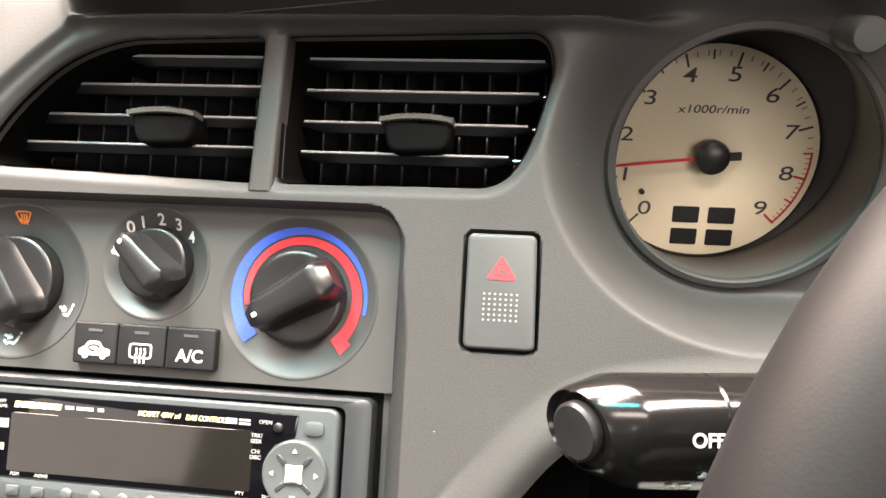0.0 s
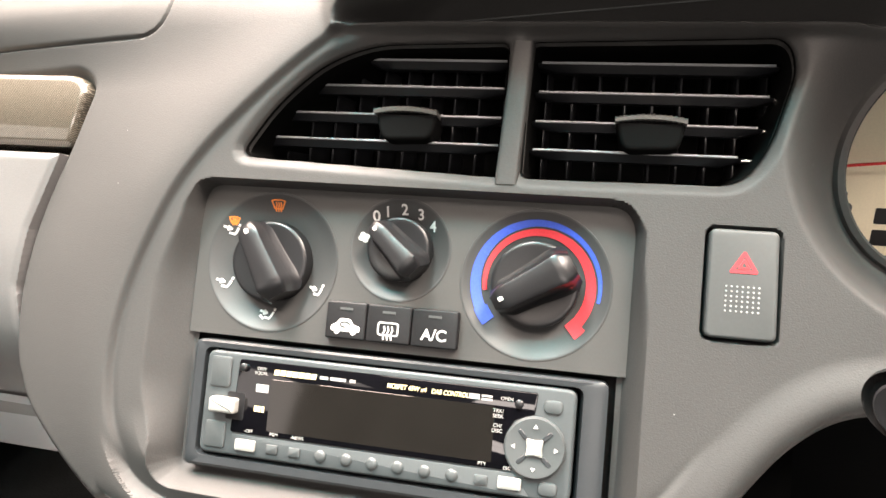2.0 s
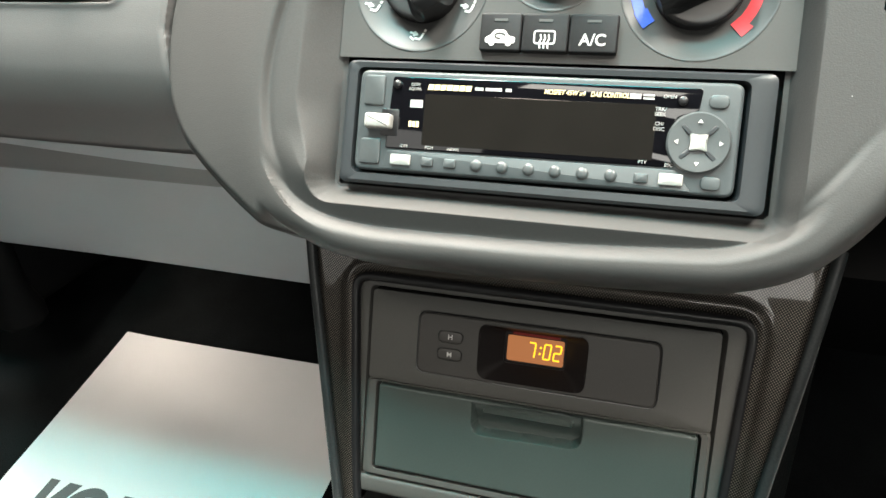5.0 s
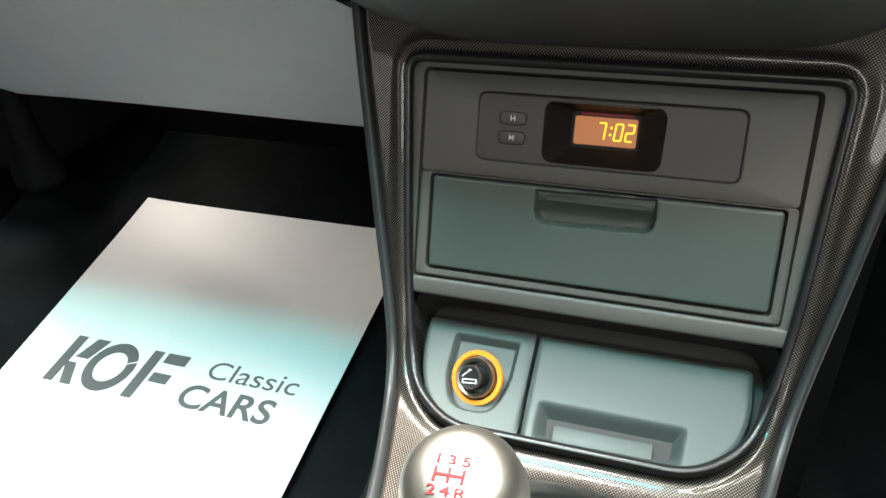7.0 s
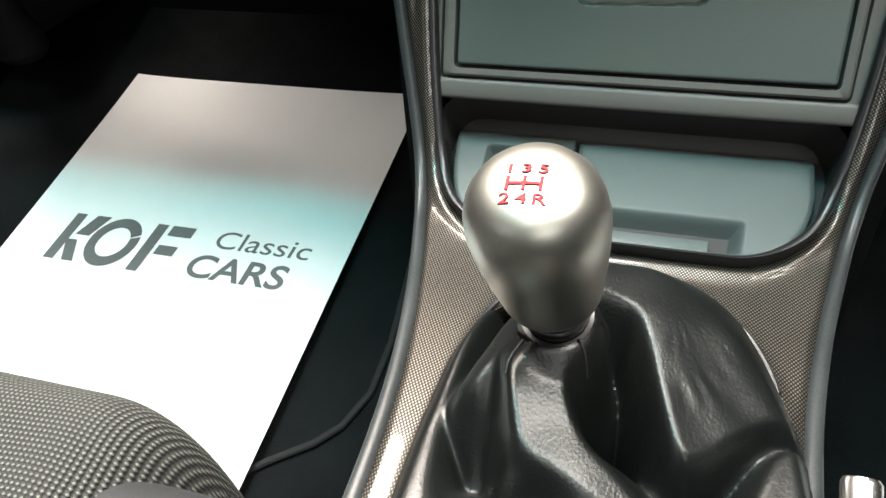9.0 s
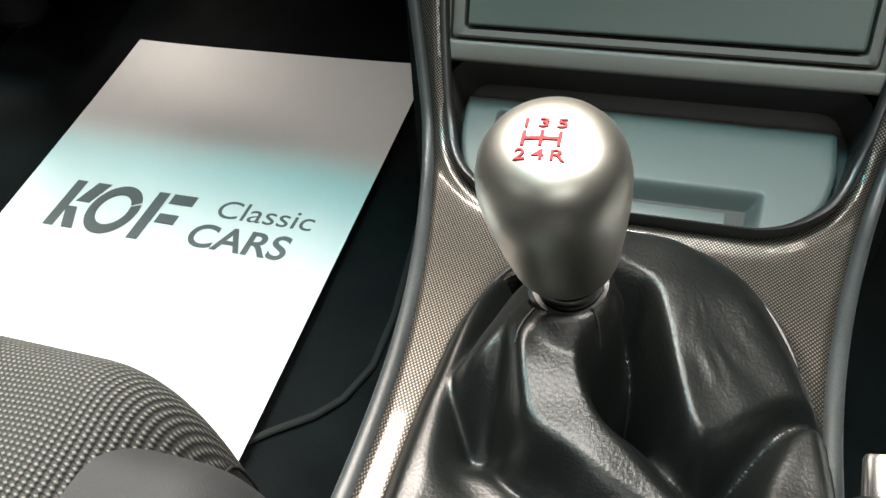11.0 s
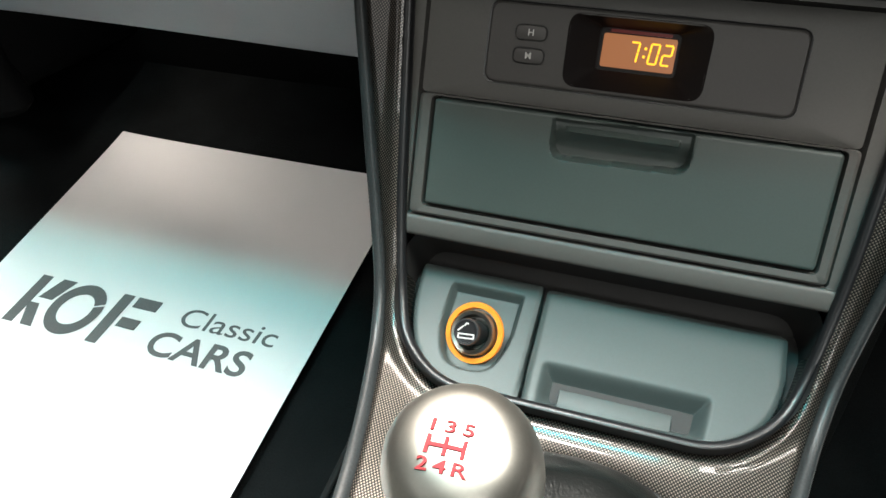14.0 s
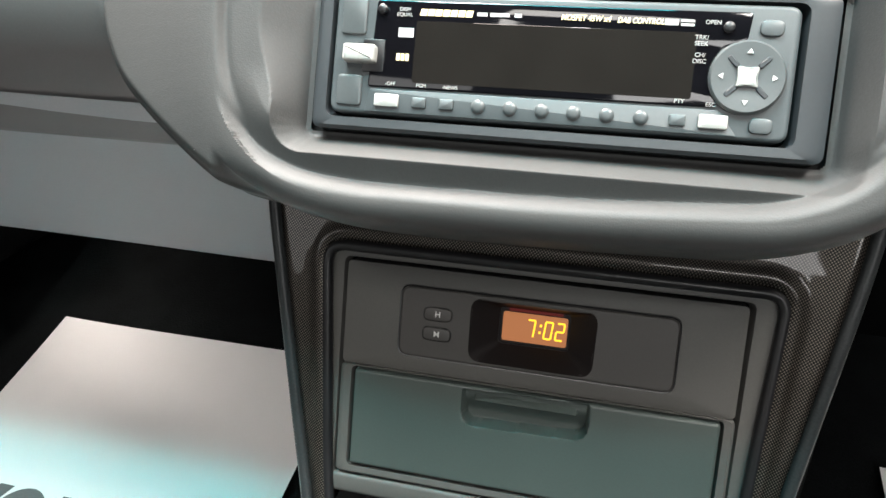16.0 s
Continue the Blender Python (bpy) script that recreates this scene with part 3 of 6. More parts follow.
air_vent(VENT_L, -0.08, 0.045, [(-0.0265, 0.0436, 0.1400), (-0.0660, 0.0432, 0.1268), (-0.0830, 0.0428, 0.1127), (-0.0945, 0.0424, 0.0996)],
         (-0.003, 0.1120), "black air vent with four slats and a curved outer end")
right_vent = air_vent(VENT_R, 0.055, 0.163, [(0.0560, 0.1615, 0.1396), (0.0556, 0.1595, 0.1257), (0.0552, 0.1555, 0.1118), (0.0548, 0.1480, 0.0985)],
                      (0.108, 0.1115), "black air vent with four slats beside the gauges")
for i, (u, v) in enumerate(((0.1575, 0.1120), (0.1508, 0.0985), (0.1615, 0.1262))):
    part("slat_pivot", moved(lathe([(0, -0.003), (0.0012, -0.003), (0.0012, 0.003), (0, 0.003)], 10), pose(u, v, -0.018, 0, 90, 0)), CHROME, right_vent, "small bright pivot pin")
bar = tagged(part("vent_divider", moved(prism([(0.0440, 0.0775), (0.0540, 0.0775), (0.0562, 0.1412), (0.0470, 0.1412)], 0.002, 0.0125, 0.0018, 3), I4), DASH, None,
                  "plain grey plastic bar between the two air vents"), "plain grey plastic bar between the two air vents", "trim", kind="structure")
bar.matrix_world = MD

# ---- heater controls ----
heater = thing("heater_control_panel", MD, "dark grey heater control panel with three rotary knobs", "control panel")
plate = rounded([(-0.1000, 0.0005), (0.1045, 0.0005), (0.1050, 0.0730), (-0.0990, 0.0730)], [0.001, 0.001, 0.010, 0.008])
DIALS = [(-0.0612, 0.0370, 0.0323, 0.0188), (0.0013, 0.0472, 0.0230, 0.0147), (0.0640, 0.0362, 0.0322, 0.0190)]
DISH = 0.0042


def plate_height(U, V):
    s = away(U, V, plate)
    H = np.where(s > 0.001, -1.0, 0.0)
    for cx, cy, ring, _ in DIALS:
        H = np.where(np.sqrt((U - cx) ** 2 + (V - cy) ** 2) < ring - 0.0004, -1.0, H)
    return H


def dish_depth(x, y):
    for cx, cy, ring, barrel in DIALS:
        r = math.hypot(x - cx, y - cy)
        if r < ring:
            return -DISH * min(1, (ring - r) / (ring - barrel))
    return 0.0


def sunk(me):
    """Lays flat print on the dished surround of a dial."""
    if isinstance(me, bmesh.types.BMesh):
        for v in me.verts:
            v.co.z += dish_depth(v.co.x, v.co.y) - 0.0007
    else:
        for v in me.vertices:
            v.co.z += dish_depth(v.co.x, v.co.y) - 0.0007
    return me


part("face_plate", shell("face_plate", spans((-0.1010, 0.1060, 0.0009)), spans((0.0003, 0.0740, 0.0009)), plate_height, -0.5), PANEL, heater)


def dial(cx, cy, ring, barrel, angle, label):
    """A rotary control: shallow dished surround, barrel and a raised grip with a white mark."""
    base = part("dial_surround", lathe([(ring + 0.0012, -0.0002), (ring + 0.0010, 0.0003), (ring + 0.0001, 0.0003), (ring - 0.0003, 0.0), ((ring + barrel) / 2, -DISH / 2), (barrel + 0.0004, -DISH)], 96, cx, cy),
                DIALRING, heater, label)
    part("dial_backing", lathe([(barrel + 0.0012, -DISH - 0.0004), (0, -DISH - 0.0004)], 48, cx, cy), BLACK, base)
    r = barrel
    b = part("barrel", lathe([(r, -DISH - 0.001), (r, 0.0028), (r - 0.0006, 0.0034), (r * 0.90, 0.0036), (r * 0.80, 0.0032), (0, 0.0030)], 56, cx, cy), BLACK, base)
    # grip: a tapered bar with a rounded back
    L0, W0 = r * 1.0, r * 0.37
    bm = bmesh.new()
    rings = []
    for k in range(15):
        t = k / 14
        x = L0 * (1 - 2 * t)
        half = W0 * (0.80 + 0.36 * t * t)
        edge = min(1.0, 0.62 + 3.2 * min(t, 1 - t))
        h = 0.0142 * (0.78 + 0.22 * t) * min(1, 0.72 + 2.4 * min(t + 0.02, 1 - t + 0.0))
        sec = [(-1.62, 0.0), (-1.26, 0.16), (-1.08, 0.42), (-0.98, 0.78), (-0.86, 0.95), (-0.66, 1.0), (0, 1.0), (0.66, 1.0), (0.86, 0.95), (0.98, 0.78), (1.08, 0.42), (1.26, 0.16), (1.62, 0.0)]
        rings.append([bm.verts.new((x, half * edge * a, 0.0025 + h * z)) for a, z in sec])
    for a, c in zip(rings, rings[1:]):
        for j in range(len(a) - 1):
            bm.faces.new((a[j], a[j + 1], c[j + 1], c[j]))
    bm.faces.new(rings[0])
    bm.faces.new(rings[-1][::-1])
    bmesh.ops.recalc_face_normals(bm, faces=bm.faces[:])
    moved(bm, pose(cx, cy, 0, 0, 0, angle))
    part("grip", bm, BLACK, b, "raised black grip bar")
    mark = box(L0 * 0.46, L0 * 0.84, -0.0010, 0.0010, 0.0106, 0.0144, 0.0003, 1)
    part("pointer_mark", moved(mark, pose(cx, cy, -0.0004, 0, 0, angle)), WHITE_INK, b, "white pointer mark")
    return base


d1 = dial(-0.0612, 0.0370, 0.0323, 0.0188, 122, "round air direction dial with orange and white symbols")
d2 = dial(0.0013, 0.0472, 0.0230, 0.0147, 138, "round fan speed dial numbered 0 to 4")
d3 = dial(0.0640, 0.0362, 0.0322, 0.0190, 211, "round temperature dial with blue and red bands")
for s, u, v in (("0", -0.0116, 0.0618), ("1", -0.0065, 0.0641), ("2", 0.0016, 0.0656), ("3", 0.0095, 0.0637), ("4", 0.0156, 0.0586)):
    part("numeral", sunk(lettering(s, 0.0068, u, v, 0.0012, bold=0.00010)), WHITE_INK, d2, "white numeral " + s, False)
part("blue_band", sunk(arc_band(0.0640, 0.0362, (0.0240, 0.0274), 0.0288, 217, -12, 0.0006, 0.0011, 64)), BLUE_INK, d3, "tapering blue band", False)
part("red_band", sunk(arc_band(0.0640, 0.0362, (0.0217, 0.0219), (0.0235, 0.0268), 190, -38, 0.0006, 0.00115, 64)), RED_INK, d3, "tapering red band", False)
part("red_band_end", sunk(arc_band(0.0640, 0.0362, 0.0217, 0.0290, -38, -50, 0.0006, 0.00115, 10)), RED_INK, d3, "broad end of the red band", False)
part("blue_band_end", sunk(arc_band(0.0640, 0.0362, 0.0232, 0.0292, 206, 222, 0.0006, 0.0012, 10)), BLUE_INK, d3, "broad end of the blue band", False)


def strokes(lines, width, z, depth=0.0002):
    """Flat strokes as thin slabs, for symbols."""
    bm = bmesh.new()
    lift = 0.0
    for pts in lines:
        for (ax, ay), (bx, by) in zip(pts, pts[1:]):
            lift += 0.000004
            t = Vector((bx - ax, by - ay))
            if t.length < 1e-7:
                continue
            t.normalize()
            nx, ny = -t.y * width / 2, t.x * width / 2
            ex, ey = t.x * width * 0.3, t.y * width * 0.3
            q = [(ax - ex + nx, ay - ey + ny), (ax - ex - nx, ay - ey - ny), (bx + ex - nx, by + ey - ny), (bx + ex + nx, by + ey + ny)]
            vs = [bm.verts.new((x, y, z)) for x, y in q] + [bm.verts.new((x, y, z + depth + lift)) for x, y in q]
            bm.faces.new(vs[4:])
            for i in range(4):
                bm.faces.new((vs[i], vs[(i + 1) % 4], vs[4 + (i + 1) % 4], vs[4 + i]))
    bmesh.ops.recalc_face_normals(bm, faces=bm.faces[:])
    return bm


def screen_symbol(u, v, s, parent):
    out = [(u - 4.2 * s, v + 2.6 * s), (u - 2 * s, v + 3.2 * s), (u + 2 * s, v + 3.2 * s), (u + 4.2 * s, v + 2.6 * s), (u + 2.4 * s, v - 1.8 * s), (u - 2.4 * s, v - 1.8 * s), (u - 4.2 * s, v + 2.6 * s)]
    lines = [out]
    for k in (-1.5, 0, 1.5):
        lines.append([(u + k * s, v + 1.8 * s), (u + (k + 0.4) * s, v + 0.4 * s), (u + (k - 0.2) * s, v - 1.0 * s), (u + k * s, v - 3.2 * s)])
    part("screen_symbol", sunk(strokes(lines, 0.00062, 0.0009)), ORANGE_INK, parent, "orange windscreen symbol", False)


def seat_symbol(u, v, s, parent, up=True, down=False):
    lines = [[(u - 1.6 * s, v - 1.5 * s), (u + 0.5 * s, v - 1.9 * s), (u + 1.3 * s, v - 0.9 * s), (u + 2.1 * s, v + 0.9 * s)], [(u + 2.5 * s, v + 2.0 * s), (u + 2.75 * s, v + 2.6 * s)]]
    if up:
        lines += [[(u - 4.2 * s, v + 1.3 * s), (u - 1.0 * s, v + 0.5 * s)], [(u - 2.2 * s, v + 1.5 * s), (u - 0.9 * s, v + 0.45 * s), (u - 2.5 * s, v + 0.0 * s)]]
    if down:
        lines.append([(u - 3.9 * s, v - 0.9 * s), (u - 2.3 * s, v - 2.1 * s)])
    part("seat_symbol", sunk(strokes(lines, 0.00105, 0.0009)), WHITE_INK, parent, "white seated figure and airflow symbol", False)


screen_symbol(-0.0613, 0.0640, 0.00082, d1)
screen_symbol(-0.0832, 0.0552, 0.00058, d1)
seat_symbol(-0.0836, 0.0508, 0.00105, d1)
seat_symbol(-0.0846, 0.0250, 0.00105, d1)
seat_symbol(-0.0609, 0.0119, 0.00105, d1, True, True)
seat_symbol(-0.0372, 0.0251, 0.00105, d1)
fan = joined(*[moved(lathe([(0.0012, 0.0), (0.0012, 0.0002), (0, 0.0002)], 12), pose(-0.0169 + 0.0013 * math.cos(a), 0.0518 + 0.0013 * math.sin(a), 0.0009)) for a in (0.4, 1.97, 3.54, 5.11)])
part("fan_symbol", sunk(fan), WHITE_INK, d2, "white fan symbol", False)
for a, b, kind in ((-0.0294, -0.0103, "car"), (-0.0099, 0.0108, "rear"), (0.0112, 0.0323, "ac")):
    k = part("push_button", prism(rounded([(a, 0.0043), (b, 0.0043), (b, 0.0214), (a, 0.0214)], 0.0013, 3), -0.002, 0.0042, 0.0009, 3), BLACK_MATT, heater, "square black push button")
    mid = (a + b) / 2
    part("indicator", box(mid - 0.0030, mid + 0.0030, 0.0176, 0.0187, 0.0042, 0.0045), SWITCH, k, "unlit grey indicator bar", False)
    if kind == "ac":
        part("legend", lettering("A/C", 0.0070, mid, 0.0098, 0.0044, bold=0.00012), WHITE_INK, k, "white letters A/C", False)
    elif kind == "rear":
        lines = [rounded([(mid - 0.0046, 0.0080), (mid + 0.0046, 0.0080), (mid + 0.0046, 0.0135), (mid - 0.0046, 0.0135)], 0.0012, 3)]
        lines[0].append(lines[0][0])
        for q in (-0.0018, 0, 0.0018):
            lines.append([(mid + q, 0.0118), (mid + q + 0.0004, 0.0102), (mid + q - 0.0003, 0.0085), (mid + q, 0.0060)])
        part("legend", strokes(lines, 0.0007, 0.0042), WHITE_INK, k, "white rear screen heater symbol", False)
    else:
        body = rounded([(mid - 0.0068, 0.0078), (mid + 0.0070, 0.0078), (mid + 0.0070, 0.0105), (mid + 0.0040, 0.0110), (mid + 0.0022, 0.0137), (mid - 0.0026, 0.0137), (mid - 0.0044, 0.0113), (mid - 0.0068, 0.0102)], 0.0008, 2)
        bm = joined(prism(body, 0.0042, 0.0044), lathe([(0.0013, 0.0042), (0.0013, 0.0045), (0, 0.0045)], 14, mid - 0.0038, 0.0077), lathe([(0.0013, 0.0042), (0.0013, 0.0045), (0, 0.0045)], 14, mid + 0.0040, 0.0077))
        lg = part("legend", bm, WHITE_INK, k, "white car with recirculating arrow symbol", False)
        part("arrow", strokes([[(mid + 0.0024 * math.cos(q * 0.6), 0.0110 + 0.0012 * math.sin(q * 0.6)) for q in range(9)]], 0.0005, 0.0045), BLACK_MATT, k, "", False)

# ---- car radio ----
radio = thing("car_radio", MD, "grey car stereo with black display and round control pad", "car radio")
part("backing", box(-0.0990, 0.1020, -0.0635, 0.0004, -0.0300, -0.0060), VOID, radio, "black slot behind the radio", False)


def ring_frame(outer, inner, z0, z1, z_in):
    bm = bmesh.new()
    n = len(outer)
    o0 = [bm.verts.new((*p, z0)) for p in outer]
    o1 = [bm.verts.new((*p, z1 - 0.0012)) for p in outer]
    cx, cy = sum(p[0] for p in outer) / n, sum(p[1] for p in outer) / n
    o2 = [bm.verts.new((p[0] + (q[0] - p[0]) * 0.25, p[1] + (q[1] - p[1]) * 0.25, z1)) for p, q in zip(outer, inner)]
    i1 = [bm.verts.new((p[0] + (q[0] - p[0]) * 0.85, p[1] + (q[1] - p[1]) * 0.85, z1 - 0.0003)) for p, q in zip(outer, inner)]
    i0 = [bm.verts.new((*p, z_in)) for p in inner]
    for a, b in ((o0, o1), (o1, o2), (o2, i1), (i1, i0)):
        for i in range(n):
            bm.faces.new((a[i], a[(i + 1) % n], b[(i + 1) % n], b[i]))
    bmesh.ops.recalc_face_normals(bm, faces=bm.faces[:])
    return bm


def rect(a, b, c, d, r=0.003, n=5):
    return rounded([(a, c), (b, c), (b, d), (a, d)], r, n)


part("trim_ring", ring_frame(rect(-0.0928, 0.0985, -0.0605, -0.0022, 0.004), rect(-0.0862, 0.0868, -0.0548, -0.0060, 0.004), -0.006, 0.0062, -0.002), RADIO_DARK, radio, "dark grey trim ring")
face = part("front_panel", prism(rect(-0.0855, 0.0860, -0.0540, -0.0066, 0.0045), -0.002, 0.0062, 0.0016, 4), RADIO_GREY, radio, "grey plastic detachable front")
part("display_window", prism(rounded([(-0.0700, -0.0432), (0.0615, -0.0432), (0.0570, -0.0330), (0.0605, -0.0220), (0.0690, -0.0190), (0.0700, -0.0095), (-0.0685, -0.0095)], 0.0014, 3), 0.0058, 0.0068, 0.0005, 2), RADIO_GLASS, face, "glossy black display window")
part("display_screen", prism(rect(-0.0520, 0.0520, -0.0408, -0.0172, 0.001), 0.0066, 0.00690, 0.0001, 1), mat("lcd_dark_glass", (0.010, 0.009, 0.008), 0.07, rough_vary=0.03, big=0.02, spec=0.45), face, "dark unlit screen")
part("key_strip", prism(rounded([(-0.0705, -0.0530), (0.0690, -0.0530), (0.0620, -0.0440), (-0.0690, -0.0440)], 0.0008, 2), 0.0058, 0.0066, 0.0004, 2), RADIO_GREY, face, "grey strip for the preset keys")
# plain bars stand for the maker's mark and model code
part("maker_mark", joined(*[prism([(x, -0.0151), (x + 0.0026, -0.0151), (x + 0.0031, -0.0126), (x + 0.0005, -0.0126)], 0.0068, 0.00695) for x in (-0.0510, -0.0480, -0.0450, -0.0420, -0.0390, -0.0360, -0.0330)]), GOLD_INK, face, "pale gold slanted bars", False)
for a, b in ((-0.0285, -0.0245), (-0.0235, -0.0160), (-0.0142, -0.0115)):
    part("model_mark", box(a, b, -0.0145, -0.0131, 0.0068, 0.0069), GREY_INK, face, "small grey bar", False)
part("print", lettering("MOSFET 45W x4", 0.0029, 0.0122, -0.0138, 0.00695, shear=0.2, bold=0.00005, stretch=0.86), GOLD_INK, face, "gold words MOSFET 45W x4", False)
part("print", lettering("DAB CONTROL", 0.0029, 0.0318, -0.0140, 0.00695, shear=0.2, bold=0.00005, stretch=0.80), GOLD_INK, face, "gold words DAB CONTROL", False)
part("print", joined(box(0.0402, 0.0450, -0.0150, -0.0128, 0.0068, 0.0069), box(0.0458, 0.0505, -0.0137, -0.0128, 0.0068, 0.0069), box(0.0458, 0.0505, -0.0151, -0.0142, 0.0068, 0.0069)), GREY_INK, face, "small grey badge bars", False)
part("print", lettering("OPEN", 0.0021, 0.0568, -0.0135, 0.00695), GREY_INK, face, "word OPEN", False)
part("print", lettering("PTY", 0.0021, 0.0482, -0.0417, 0.00695), GREY_INK, face, "letters PTY", False)
part("print", lettering("ESC", 0.0021, 0.0590, -0.0423, 0.00695), GREY_INK, face, "letters ESC", False)
part("print", lettering("TRK/\nSEEK", 0.0022, 0.0535, -0.0200, 0.00695), GREY_INK, face, "words TRK and SEEK", False)
part("print", lettering("CH/\nDISC", 0.0022, 0.0535, -0.0262, 0.00695), GREY_INK, face, "words CH and DISC", False)
part("print", lettering("-OFF", 0.0020, -0.0605, -0.0418, 0.00695), GREY_INK, face, "word OFF", False)
part("print", lettering("PGM", 0.0020, -0.0480, -0.0419, 0.00695), GREY_INK, face, "letters PGM", False)
part("print", lettering("-NEWS", 0.0020, -0.0365, -0.0420, 0.00695), GREY_INK, face, "word NEWS", False)
part("print", lettering("DISP/\nEQUAL", 0.0020, -0.0570, -0.0140, 0.00695), GREY_INK, face, "words DISP and EQUAL", False)
part("print", joined(box(-0.0590, -0.0528, -0.0236, -0.0200, 0.0068, 0.0069)), GREY_INK, face, "small grey disc badge bar", False)
part("print", joined(*[box(x, x + 0.0014, -0.0326, -0.0299, 0.0068, 0.0069) for x in (-0.0590, -0.0572, -0.0554)]), GOLD_INK, face, "small gold bars", False)
KEY = mat("radio_key_plastic", (0.062, 0.070, 0.072), 0.35, vary=0.05)
LIGHT_KEY = mat("radio_light_key", (0.36, 0.36, 0.34), 0.3, vary=0.03)
for u in (-0.0248, -0.0126, -0.0005, 0.0113, 0.0234, 0.0356):
    part("preset_key", lathe([(0.0027, 0.0060), (0.0027, 0.0070), (0.0022, 0.0076), (0.0012, 0.0079), (0, 0.0080)], 20, u, -0.0484), KEY, face, "round grey preset key")
for u in (-0.0483, -0.0373, 0.0483):
    part("function_key", prism(rect(u - 0.0029, u + 0.0029, -0.0505, -0.0464, 0.0008, 3), 0.006, 0.0076, 0.0006, 2), KEY, face, "square grey key")
for u in (-0.0615, 0.0605):
    part("light_key", prism(rect(u - 0.0050, u + 0.0050, -0.0508, -0.0458, 0.0008, 3), 0.006, 0.0080, 0.0007, 2), LIGHT_KEY, face, "white translucent key")
part("volume_up_key", prism(rect(-0.0826, -0.0722, -0.0232, -0.0092, 0.0016), 0.006, 0.0072, 0.0007, 2), KEY, face, "grey rocker key")
part("volume_down_key", prism(rect(-0.0826, -0.0722, -0.0510, -0.0390, 0.0016), 0.006, 0.0072, 0.0007, 2), KEY, face, "grey rocker key")
part("slider_well", prism(rect(-0.0730, -0.0640, -0.0375, -0.0248, 0.0010), 0.006, 0.0069, 0.0003, 2), BLACK, face, "dark well beside the volume lever")
part("volume_lever", prism(rect(-0.0800, -0.0668, -0.0345, -0.0275, 0.0014), 0.006, 0.0115, 0.0016, 3), LIGHT_KEY, face, "silver white volume lever")
for u, v in ((-0.0660, -0.0132), (0.0622, -0.0150)):
    part("small_button", lathe([(0.0019, 0.0062), (0.0019, 0.0080), (0.0013, 0.0085), (0, 0.0086)], 20, u, v), BLACK, face, "small round black button")
pad = part("control_pad", lathe([(0.0130, 0.0060), (0.0130, 0.0078), (0.0122, 0.0088), (0.0090, 0.0086), (0.0045, 0.0080), (0, 0.0080)], 48, 0.0700, -0.0322), KEY, face, "round grey control pad")
part("centre_key", prism(rounded([(0.0700 + 0.0052 * math.cos(radians(a)) * (1.0 if k % 2 == 0 else 0.62), -0.0322 + 0.0052 * math.sin(radians(a)) * (1.0 if k % 2 == 0 else 0.62)) for k, a in enumerate(range(45, 405, 45))], 0.0008, 3), 0.0075, 0.0094, 0.0006, 2), LIGHT_KEY, pad, "pale star-shaped centre key")
for a in (45, 135, 225, 315):
    part("pad_groove", moved(box(0.0050, 0.0098, -0.0009, 0.0009, 0.0080, 0.0089, 0.0003, 1), pose(0.0700, -0.0322, 0, 0, 0, a)), RADIO_DARK, pad)
for a in (0, 90, 180, 270):
    part("arrow_mark", moved(prism([(0.0098, 0), (0.0082, 0.0010), (0.0082, -0.0010)], 0.0086, 0.0090), pose(0.0700, -0.0322, 0, 0, 0, a)), WHITE_INK, pad, "", False)
for v in (-0.0147, -0.0487):
    part("corner_key", prism(rounded([(0.0725, v - 0.0028), (0.0805, v - 0.0028), (0.0805, v + 0.0028), (0.0725, v + 0.0028)], 0.0026, 5), 0.006, 0.0074, 0.0007, 2), KEY, face, "oval grey key")

# ---- hazard switch ----
hz = thing("hazard_switch", MD, "dark grey rectangular hazard light switch with red triangle", "switch")
hb = part("rocker", prism(rounded([(0.1333, 0.0208), (0.1601, 0.0208), (0.1594, 0.0643), (0.1333, 0.0643)], 0.0030), -0.002, 0.0138, 0.0014, 4), SWITCH, hz)


tri_out = [[(0.1467 + r * math.cos(radians(a)), 0.0500 + 0.92 * r * math.sin(radians(a))) for a in (90, 210, 330, 90)] for r in (0.0053, 0.0041, 0.0022)]
part("warning_triangle", joined(strokes(tri_out[:1], 0.0013, 0.01385), strokes(tri_out[2:], 0.0007, 0.01385)), RED_INK, hb, "red warning triangle", False)
part("raised_dots", joined(*[lathe([(0.00045, 0.0137), (0.00035, 0.0141), (0, 0.0142)], 8, 0.1405 + 0.00205 * i, 0.0318 + 0.00195 * j) for i in range(7) for j in range(6)]), GREY_INK, hb, "grid of tiny pale raised dots")

# ---- instrument cluster ----
MY = pose(0.2415, 0.369, 0.6215, 90, 0, 0)
cl = thing("rev_counter", MY, "cream rev counter dial with black numerals and red needle", "gauge")
face2 = part("dial_face", lathe([(0.0535, -0.002), (0.0535, 0.0), (0, 0.0)], 72), DIAL_FACE, cl, "cream dial face", False)
R = 0.0505
for k in range(0, 91):
    a = radians(227 - 3.0 * k)
    red = k >= 74
    if k % 10 == 0:
        r0, w = 0.0445, 0.0011
    elif k % 5 == 0:
        r0, w = 0.0465, 0.0009
    elif k % 2 == 0 or red:
        r0, w = 0.0480, 0.0004
    else:
        continue
    part("tick", strokes([[(r0 * math.cos(a), r0 * math.sin(a)), (R * math.cos(a), R * math.sin(a))]], w, 0.0002, 0.0001), RED_INK if red else DARK_INK, face2, "", False)
part("red_zone", arc_band(0, 0, 0.0497, 0.0507, 2, -43, 0.0002, 0.0003, 30), RED_INK, face2, "red zone line", False)
